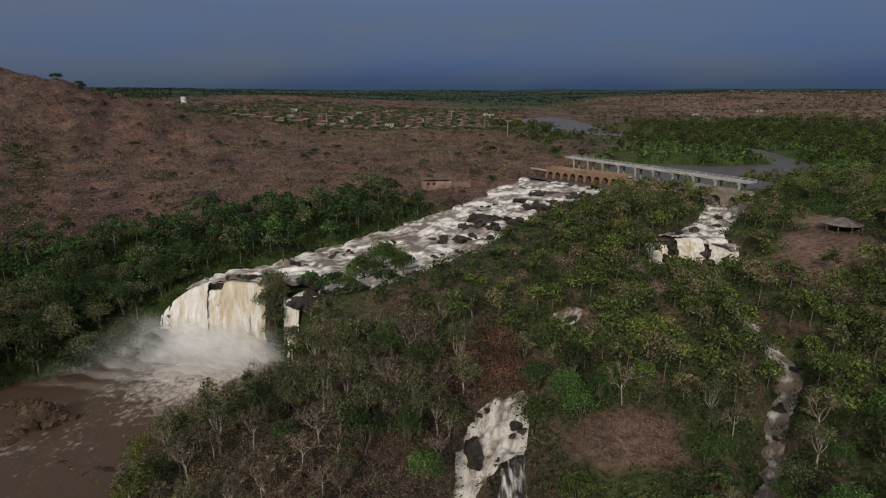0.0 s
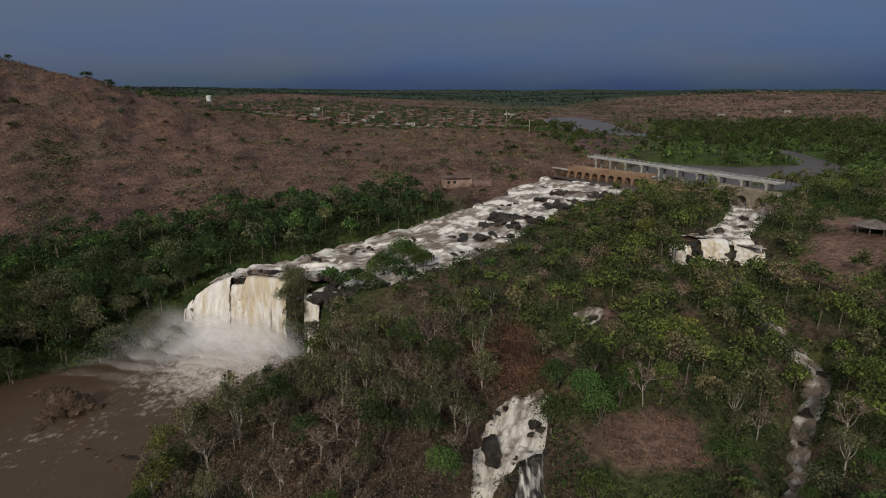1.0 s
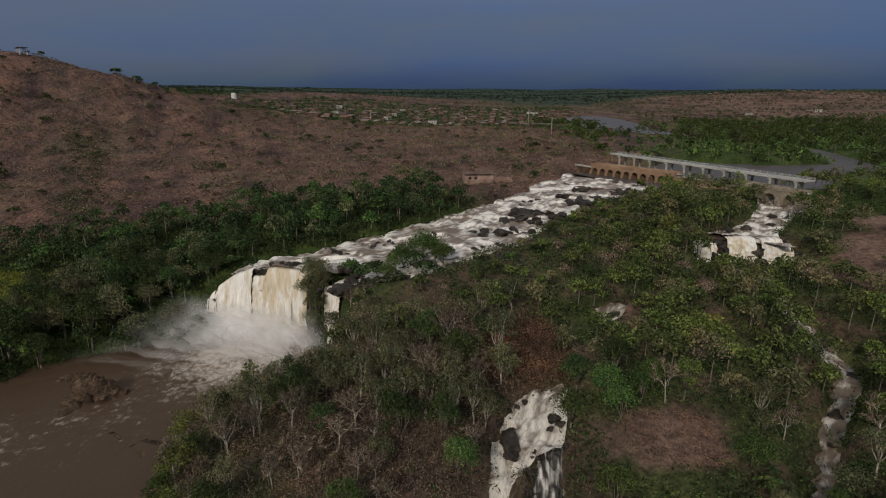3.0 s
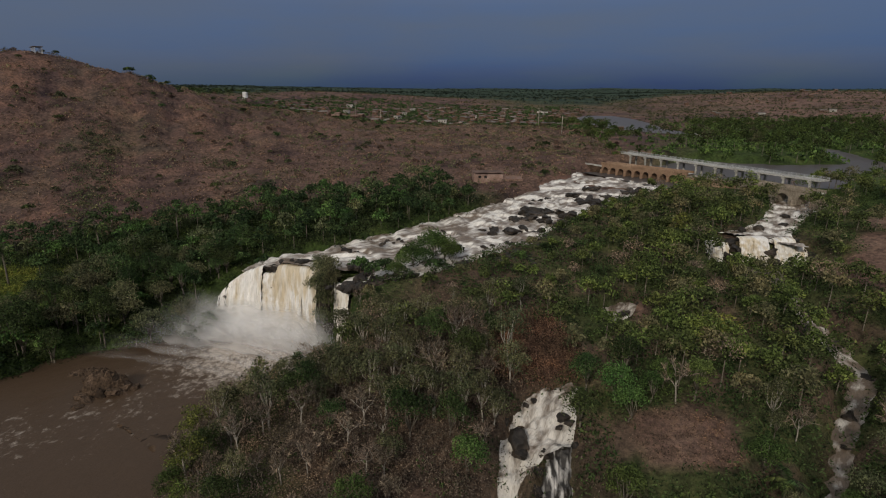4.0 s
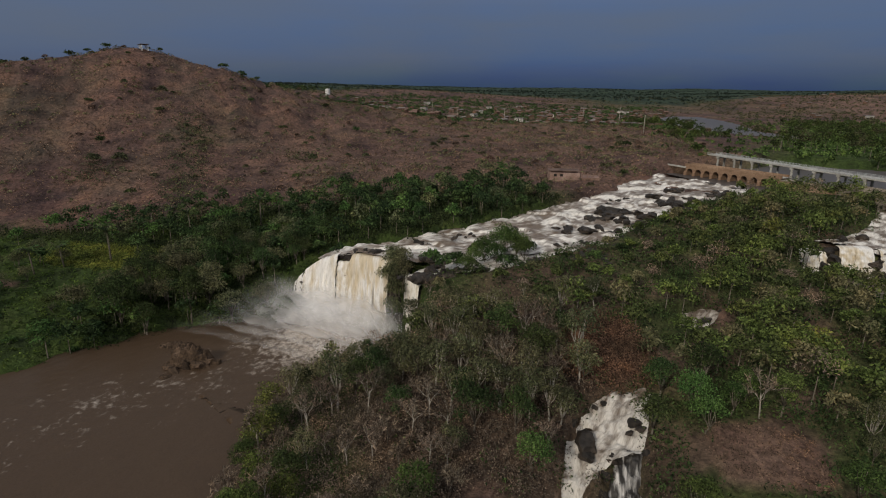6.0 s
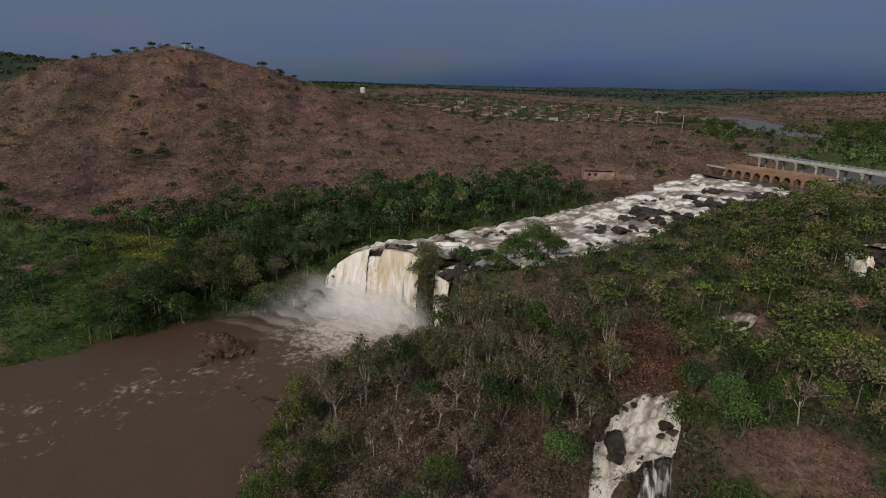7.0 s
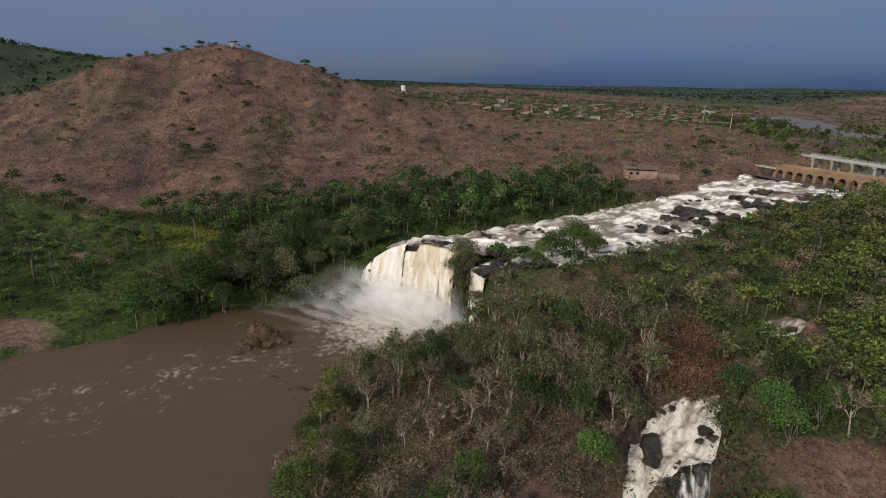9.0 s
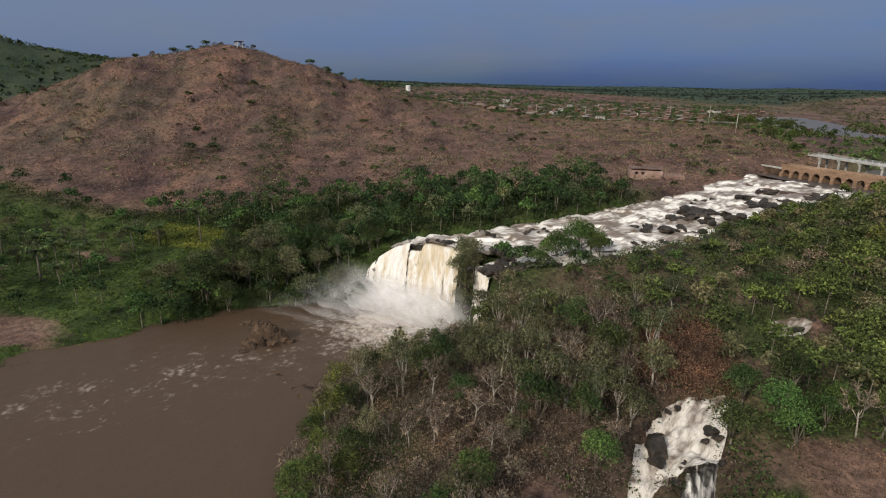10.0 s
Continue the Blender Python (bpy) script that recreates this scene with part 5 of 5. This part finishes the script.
cover("undergrowth", many(12000, -46, 130, 38, 175, lambda x, y: island(x, y) * (bare(x, y) < 0.5) * dry_land(x, y, 0.1) * smooth(-0.6, 0.4, waves(x, y, 9, 71)) * np.clip(smooth(-12, 10, x) + smooth(96, 106, y), 0.12, 1)), 13, 0.23, 1.4, M_LEAF[0], "green undergrowth between the trees", "undergrowth", 1)
cover("dry_thicket", many(7000, -46, 60, 38, 125, lambda x, y: island(x, y) * dry_land(x, y, 0.3) * np.clip(smooth(16, -4, x) * smooth(104, 78, y), 0, 1) * (bare(x, y) < 0.3)), 17, 0.135, 1.4, M_DRY, "dry brown thicket on the slope", "thicket", 2)
cover("red_brush", many(900, -6, 20, 72, 98, lambda x, y: smooth(1.25, 0.7, np.hypot((x - 7) / 7, (y - 84) / 9)) * dry_land(x, y, 0.3)), 30, 0.15, 1.5, M_REDBUSH, "red-brown dry brush on the slope", "brush", 15)
cover("slope_brush", many(420, 16, 36, 60, 75, lambda x, y: bare(x, y)), 7, 0.13, 0.4, M_SCRUB, "sparse dry brush on the bare slope", "brush", 16)
cover("meadow", many(3600, -160, -90, 105, 136, lambda x, y: smooth(1.15, 0.7, np.hypot((x + 122) / 21, (y - 120) / 7.5) + 0.2 * waves(x, y, 12, 64)) * dry_land(x, y, 2)), 9, 0.22, 0.45, M_MEADOW, "yellow-green meadow on the flat", "meadow", 11)
cover("gully_bush", many(520, -190, -95, 150, 240, lambda x, y: smooth(11, 3, along(((-166, 224, 0, 0), (-156, 205, 0, 0), (-147, 190, 0, 0), (-136, 172, 0, 0), (-129, 160, 0, 0)), x, y)[0] + 3 * waves(x, y, 14, 65)) + 0.9 * smooth(9, 3, np.hypot(x + 110, y - 217)) + 0.9 * smooth(11, 3, np.hypot(x + 172, y - 172)) + 0.6 * smooth(8, 3, np.hypot(x + 120, y - 176))), 14, 0.30, 1.3, M_GULLY, "dark bush growing in the gullies of the hill", "bushes", 17)
cover("bank_grass", many(8000, -230, -50, 50, 150, lambda x, y: lush(x, y) * dry_land(x, y, 0.6) * (x < -34 + 0.6 * (y - 100)) * (bare(x, y) < 0.4)), 8, 0.22, 0.5, M_GRASSCLUMP, "tall green grass on the river flats", "grass", 3)
cover("west_woods", many(3400, -900, -320, 180, 900, lambda x, y: smooth(-330, -370, x) * smooth(-0.9, 0.3, waves(x, y, 90, 75))), 12, 1.2, 2.4, M_SHADELEAF, "dark bush on the hills behind", "woods", 10)
hillside = lambda x, y: (1 - lush(x, y)) * dry_land(x, y, 3)
cover("hill_bushes", many(2600, -330, 60, 150, 400, lambda x, y: hillside(x, y) * smooth(-0.3, 0.7, waves(x, y, 48, 76) + 0.35 * smooth(-150, -40, x))), 11, 0.40, 1.0, M_LEAF[2], "grey-green bushes on the hillside", "bushes", 12)
cover("bare_bushes", many(2600, -330, 60, 150, 400, lambda x, y: hillside(x, y) * smooth(-0.5, 0.6, waves(x, y, 36, 77))), 11, 0.34, 0.9, M_DRY, "bare grey bushes on the hillside", "bushes", 13)
cover("belt_bush", many(4200, -250, 20, 85, 200, lambda x, y: lush(x, y) * dry_land(x, y, 0.4) * (x < -36 + 0.6 * (y - 100)) * np.where((x < -98) & (y < 126), 0.04, 1.0) * (np.hypot(x - 1, y - 185) > 14)), 13, 0.30, 1.5, M_SHADELEAF, "dense green bush under the trees of the belt", "undergrowth", 14)
cover("hill_scrub", many(42000, -340, 60, 140, 400, lambda x, y: (1 - lush(x, y)) * dry_land(x, y, 2) * smooth(-1.0, 0.3, waves(x, y, 26, 72))), 3, 0.30, 0.42, M_SCRUB, "dry tufts and low scrub on the hillside", "scrub", 4)
cover("far_scrub", many(9000, -700, 900, 380, 1500, lambda x, y: (1 - lush(x, y)) * dry_land(x, y, 4) * smooth(-0.6, 0.6, waves(x, y, 120, 73))), 7, 0.9, 1.3, M_LEAF[2], "scattered bushes on the far slopes", "bushes", 5)
cover("east_bushes", many(3600, 170, 820, 400, 1000, lambda x, y: dry_land(x, y, 4) * bridge_way(x, y) * smooth(-0.7, 0.5, waves(x, y, 70, 68))), 8, 0.85, 1.7, M_GULLY, "dark bushes and small trees on the far red slopes", "bushes", 18)
cover("village_trees", many(3600, -260, 120, 380, 860, lambda x, y: dry_land(x, y, 4) * bridge_way(x, y) * smooth(-0.5, 0.5, waves(x, y, 50, 74))), 11, 0.85, 1.8, M_LEAF[0], "dark trees between the village houses", "trees", 9)
cover("far_woods", many(7500, -1300, 1600, 200, 2400, lambda x, y: smooth(0.15, 0.6, lush(x, y)) * dry_land(x, y, 4) * (np.hypot(x - 60, y) > 430) * bridge_way(x, y)), 9, 1.5, 2.4, M_HAZYLEAF, "distant green woods", "woods", 6)
cover("horizon_woods", many(6000, -3200, 3200, 1900, 4600, lambda x, y: 0.5 + 0 * x), 6, 3.2, 3.5, M_HAZYLEAF, "woods on the horizon", "woods", 7)
cover("upper_woods", many(2600, 40, 420, 205, 620, lambda x, y: np.maximum(lush(x, y), 0.25) * dry_land(x, y, 3) * bridge_way(x, y)), 16, 0.8, 1.9, M_LEAF[1], "dense green bush along the upper river", "woods", 8)


# ---- bridges ----
def frame_of(p, q, z):
    """A pose at p whose x runs towards q; and the length."""
    d = Vector((q[0] - p[0], q[1] - p[1], 0))
    return pose(p[0], p[1], z, 0, 0, math.degrees(math.atan2(d.y, d.x))), d.length


def arch_bay(w, span, spring, crown, top, depth, seg=10):
    """One bay of an arcade: two half piers, the vault, and the wall above it."""
    e = (w - span) / 2
    curve = [(e, 0.0), (e, spring)] + [(w / 2 - span / 2 * math.cos(math.pi * k / seg), spring + (crown - spring) * math.sin(math.pi * k / seg)) for k in range(1, seg)] + [(w - e, spring), (w - e, 0.0)]
    v, f = [], []
    for y in (0, depth):
        base = len(v)
        v += [(x, y, z) for x, z in curve] + [(x, y, top) for x, z in curve] + [(0, y, 0), (0, y, top), (w, y, 0), (w, y, top)]
        n = len(curve)
        for k in range(1, n - 2):
            q = (base + k, base + k + 1, base + n + k + 1, base + n + k)
            f.append(q if y == 0 else q[::-1])
        for q in ((2 * n, 0, n, 2 * n + 1), (n - 1, 2 * n + 2, 2 * n + 3, 2 * n - 1)):
            q = tuple(base + i for i in q)
            f.append(q if y == 0 else q[::-1])
    n = len(curve)
    half = 2 * n + 4
    f += [(k, k + half, k + 1 + half, k + 1) for k in range(n - 1)]
    f += [(2 * n + 1, n, half + n, half + 2 * n + 1), (2 * n - 1, 2 * n + 3, half + 2 * n + 3, half + 2 * n - 1)]
    f += [(n + k, n + k + 1, half + n + k + 1, half + n + k) for k in range(n - 1)]
    return v, f


def arcade(name, p, q, z0, top, bays, span, spring, crown, mat, label):
    m, ln = frame_of(p, q, z0)
    root = thing(name, m, label, "bridge", "old bridges")
    w = ln / bays
    bay = mesh_from("arch", *arch_bay(w, span, spring, crown, top - 0.9, 4.2), mat)
    pier = mesh_from("cutwater", *tube([(0, 0, -2.5), (0, 0, spring * 0.9), (0, -0.1, spring * 0.9 + 0.5)], (0.62, 0.55, 0.1), 6), mat)
    for k in range(bays):
        part("arch", bay, root, m=Matrix.Translation((k * w, 0, 0)))
        part("cutwater", pier, root, m=Matrix.Translation((k * w, -0.05, 0)))
        part("footing", mesh_from("footing", *box(k * w - 0.7, -0.3, -3.0, k * w + 0.7, 4.5, 0.02, 0.1), mat), root)
    par = mesh_from("parapet", *box(-0.3, 0, 0, ln + 0.3, 0.4, 0.9, 0.06), mat)
    part("parapet", par, root, m=Matrix.Translation((0, -0.12, top - 0.9)))
    part("parapet", par, root, m=Matrix.Translation((0, 3.92, top - 0.9)))
    part("roadway", mesh_from("roadway", *box(-0.3, 0.3, top - 0.95, ln + 0.3, 3.9, top - 0.75), M_CONCRETE), root)
    return root


arcade("arch_bridge", (41, 218.5), (65, 194.5), 21.6, 4.6, 10, 2.3, 1.7, 2.9, M_STONE, "old ochre stone bridge with ten low arches")
arcade("stone_bridge", (76, 181), (88, 159.5), 21.4, 4.8, 4, 3.6, 1.3, 2.8, M_PALESTONE, "grey stone bridge with four arches over the side arm")
m, ln = frame_of((65, 194.5), (76, 181), 21.0)
weir = thing("weir_wall", m, "low pale masonry wall between the two old bridges", "wall")
part("wall", mesh_from("wall", *box(0, 0, -2, ln, 3.8, 3.6, 0.2), M_STONE), weir)
part("coping", mesh_from("coping", *box(-0.1, -0.15, 3.6, ln + 0.1, 3.95, 3.85, 0.05), M_PALESTONE), weir)

m, ln = frame_of((50.5, 231), (90.5, 163), 28.1)
road = thing("road_bridge", m, "modern concrete road bridge on slender piers with pale railings", "bridge")
part("deck", mesh_from("deck", *box(0, 0, 0.1, ln, 4.4, 0.5, 0.06), M_CONCRETE), road, "grey concrete deck")
for y in (0.05, 4.15):
    for z in (0.8, 1.1):
        part("rail", mesh_from("rail", *box(0, y, z - 0.03, ln, y + 0.14, z + 0.05, 0.02), M_PALEMETAL), road, "pale painted rail")
post = mesh_from("post", *box(-0.07, 0, 0.48, 0.07, 0.14, 1.2, 0.02), M_PALEMETAL)
for k in range(34):
    for y in (0.03, 4.1):
        part("post", post, road, m=Matrix.Translation((k * ln / 33, y, 0)))
for k in range(10):
    x = 5.0 + k * (ln - 8) / 9
    for y in (0.6, 3.6):
        part("pier", mesh_from("pier", *tube([(x, y, -9.5), (x, y, -0.5), (x, y, 0.02)], (0.38, 0.38, 0.45), 10), M_CONCRETE, True), road, "slender round concrete pier")
    part("crosshead", mesh_from("crosshead", *box(x - 0.55, 0.1, -0.55, x + 0.55, 4.3, 0.02, 0.06), M_CONCRETE), road)
# the bank walls that take the bridges' ends
m, ln = frame_of((22, 243), (41, 218.5), 24.2)
wall = thing("approach_wall", m, "pale stone approach wall along the road", "wall")
part("wall", mesh_from("wall", *box(0, 0, -3, ln, 3.8, 0.3, 0.1), M_BROWNROCK), wall)
part("parapet", mesh_from("parapet", *box(0, -0.1, 0.3, ln, 0.35, 0.85, 0.05), M_CONCRETE), wall)


# ---- houses ----
def house(w, d, h, rise, wall_mat, roof_mat, label, name="house"):
    root = thing(name, Matrix(), label, "house", "village houses")
    v = [(0, 0, -1.5), (w, 0, -1.5), (w, d, -1.5), (0, d, -1.5), (0, 0, h), (w, 0, h), (w, d, h), (0, d, h), (0, d / 2, h + rise), (w, d / 2, h + rise)]
    f = [(0, 1, 5, 4), (1, 2, 6, 9, 5), (2, 3, 7, 6), (3, 0, 4, 8, 7), (4, 5, 9, 8), (7, 8, 9, 6)]
    part("wall", mesh_from("wall", v, f, wall_mat), root)
    o = 0.45
    s = rise / (d / 2)
    slabs = []
    for y0, y1, z0, z1 in ((-o, d / 2, h - o * s, h + rise), (d / 2, d + o, h + rise, h - o * s)):
        slabs.append(([(-o, y0, z0 + 0.05), (w + o, y0, z0 + 0.05), (w + o, y1, z1 + 0.05), (-o, y1, z1 + 0.05), (-o, y0, z0 + 0.15), (w + o, y0, z0 + 0.15), (w + o, y1, z1 + 0.15), (-o, y1, z1 + 0.15)],
                      [(3, 2, 1, 0), (4, 5, 6, 7), (0, 1, 5, 4), (1, 2, 6, 5), (2, 3, 7, 6), (3, 0, 4, 7)]))
    part("roof", mesh_from("roof", *joined(*slabs), roof_mat), root)
    part("door", mesh_from("door", *box(w * 0.45, -0.06, 0, w * 0.45 + 0.95, 0.03, 2.05), M_DARK), root)
    for x in (w * 0.16, w * 0.76):
        win = part("window", mesh_from("window", *box(x, -0.05, 1.0, x + 1.0, 0.04, 2.0), M_DARK), root)
        part("sill", mesh_from("sill", *box(x - 0.1, -0.16, 0.9, x + 1.1, 0.0, 1.0), M_CONCRETE), win)
    return root


HOUSES = [house(8, 6, 2.8, 1.1, M_CLAY, M_TIN, "clay-brick house with a tin roof"), house(9, 6, 2.8, 0.7, M_PLASTER, M_TIN, "pale plastered house with a low tin roof"),
          house(7, 5.5, 2.7, 1.2, M_CLAY, M_RUST, "clay-brick house with a rusty roof"), house(11, 6.5, 3.0, 1.0, M_CLAY, M_TIN, "long clay-brick house with a tin roof")]
rng = np.random.RandomState(23)
spots = scatter(210, -220, 110, 400, 860, 8.0, lambda x, y: dry_land(x, y, 6) * smooth(-0.3, 0.6, waves(x, y, 70, 82)) * smooth(150, 60, along(((-150, 520, 0, 0), (-70, 480, 0, 0), (20, 520, 0, 0), (0, 700, 0, 0)), x, y)[0]))
spots += scatter(70, 230, 760, 470, 1050, 14.0, lambda x, y: dry_land(x, y, 10) * smooth(0.0, 0.7, waves(x, y, 160, 81) + 0.3))
for x, y in spots:
    u = rng.rand()
    proto = HOUSES[0 if u < 0.36 else 1 if u < 0.43 else 2 if u < 0.8 else 3]
    m = pose(x, y, lie(x, y) + 0.3, 0, 0, rng.choice((0, 90, 20, -25, 110, 60)) + rng.uniform(-8, 8)) @ Matrix.Scale(rng.uniform(0.65, 0.95), 4)
    if proto.name in USED:
        copy_thing(proto, m)
    else:
        USED.add(proto.name)
        proto.matrix_basis = m
# the long white house on the edge of the village, and the ruin by the river
long_house = house(12, 6, 3.0, 0.8, M_PLASTER, M_TIN, "white house with a tin roof at the village edge")
long_house.matrix_basis = pose(-72, 462, lie(-66, 466) + 0.3, 0, 0, -8)


def ruin():
    m = pose(-7.0, 192.5, lie(0, 195) + 0.5, 0, 0, 8) @ Matrix.Diagonal((1.2, 1.5, 0.95, 1))
    root = thing("brick_building", m, "low roofless red-brick building above the river", "building")
    for k, (x0, y0, x1, y1, h) in enumerate(((0, 0, 8.5, 0.35, 1.9), (0, 0.35, 0.35, 5, 2.2), (0.35, 4.65, 8.15, 5, 2.1), (8.15, 0.35, 8.5, 5, 1.9), (4.2, 0.35, 4.5, 4.65, 1.8))):
        part("wall", mesh_from("wall", *box(x0, y0, -1.5, x1, y1, h, 0.04), M_PINKBRICK), root)
    part("roof_slab", mesh_from("roof_slab", *box(-0.2, 0.9, 2.2, 8.7, 5.4, 2.4, 0.03), M_RUST), root, "weathered sheet roof")
    for x in (1.2, 2.9):
        part("window", mesh_from("window", *box(x, -0.04, 0.6, x + 0.8, 0.03, 1.5), M_DARK), root)
    part("floor_slab", mesh_from("floor_slab", *box(8.6, 0.4, -1, 14.5, 5.2, 0.15, 0.04), M_RUST), root, "bare red floor slab")
    for k in range(4):
        part("pillar", mesh_from("pillar", *box(9 + k * 1.6, 0.6, 0.1, 9.3 + k * 1.6, 0.9, 1.7, 0.03), M_PINKBRICK), root)


ruin()


def thatch_hut(x, y, r, label):
    root = thing("thatched_hut", pose(x, y, lie(x, y) - 0.5), label, "hut")
    n = 18
    ring = lambda rr, z: [(rr * math.cos(6.2832 * k / n), rr * math.sin(6.2832 * k / n), z) for k in range(n)]
    v = ring(r * 1.05, 2.0) + ring(r * 0.5, 2.9) + ring(0.12, 3.6) + ring(r * 1.0, 1.9) + ring(0.1, 3.3)
    f = []
    for a, b in ((0, 1), (1, 2)):
        f += [(a * n + k, a * n + (k + 1) % n, b * n + (k + 1) % n, b * n + k) for k in range(n)]
    f += [(3 * n + (k + 1) % n, 3 * n + k, 4 * n + k, 4 * n + (k + 1) % n) for k in range(n)] + [(3 * n + k, 3 * n + (k + 1) % n, (k + 1) % n, k) for k in range(n)]
    part("roof", mesh_from("roof", v, f, M_THATCH), root)
    for k in range(8):
        a = 0.785 * k
        part("post", mesh_from("post", *tube([(r * 0.85 * math.cos(a), r * 0.85 * math.sin(a), -0.6), (r * 0.85 * math.cos(a), r * 0.85 * math.sin(a), 2.3)], (0.1, 0.09), 6), M_BARK), root)


thatch_hut(97, 131, 4.2, "round open hut with a dark thatched roof")
thatch_hut(113, 133, 3.2, "smaller thatched hut on the bare ground")


def lookout():
    """Low shelter on the hilltop."""
    x, y = -237, 279
    root = thing("hilltop_shelter", pose(x, y, lie(x, y), 0, 0, -40), "low pale shelter on the hilltop", "shelter")
    for k in range(5):
        part("post", mesh_from("post", *box(k * 2.2 - 0.1, 0, -1.0, k * 2.2 + 0.1, 0.2, 2.3, 0.02), M_WHITE), root)
        part("post", mesh_from("post", *box(k * 2.2 - 0.1, 3, -1.0, k * 2.2 + 0.1, 3.2, 2.3, 0.02), M_WHITE), root)
    part("roof", mesh_from("roof", *box(-0.6, -0.6, 2.3, 9.4, 3.8, 2.5, 0.05), M_TIN), root)


lookout()


def water_tank(x, y):
    z = lie(x, y)
    root = thing("water_tank", pose(x, y, z), "white cylindrical water tank on the rise above the village", "water tank")
    part("base", mesh_from("base", *tube([(0, 0, -2), (0, 0, 0.6)], (2.9, 2.7), 20), M_CONCRETE), root)
    part("barrel", mesh_from("barrel", *tube([(0, 0, 0.6), (0, 0, 5.6)], (2.4, 2.4), 24), M_WHITE, False), root)
    part("lid", mesh_from("lid", *tube([(0, 0, 5.6), (0, 0, 5.9), (0, 0, 6.2)], (2.5, 2.4, 0.4), 24), M_WHITE), root)


water_tank(-246, 545)


def pole(x, y, tall):
    root = thing("utility_pole", pose(x, y, lie(x, y)), "weathered wooden utility pole with a crossarm", "utility pole", "utility poles")
    part("shaft", mesh_from("shaft", *tube([(0, 0, -1), (0, 0, tall)], (0.24, 0.16), 8), M_PALEBARK, True), root)
    part("crossarm", mesh_from("crossarm", *box(-1.1, -0.08, tall - 0.9, 1.1, 0.08, tall - 0.72, 0.02), M_BARK), root)
    for k in (-0.95, 0.0, 0.95):
        part("insulator", mesh_from("insulator", *tube([(k, 0, tall - 0.72), (k, 0, tall - 0.45)], (0.07, 0.05), 6), M_WHITE), root)


pole(32, 430, 13), pole(37.7, 328, 10), pole(-62, 520, 12), pole(-96, 470, 11), pole(-140, 560, 11), pole(10, 640, 12)
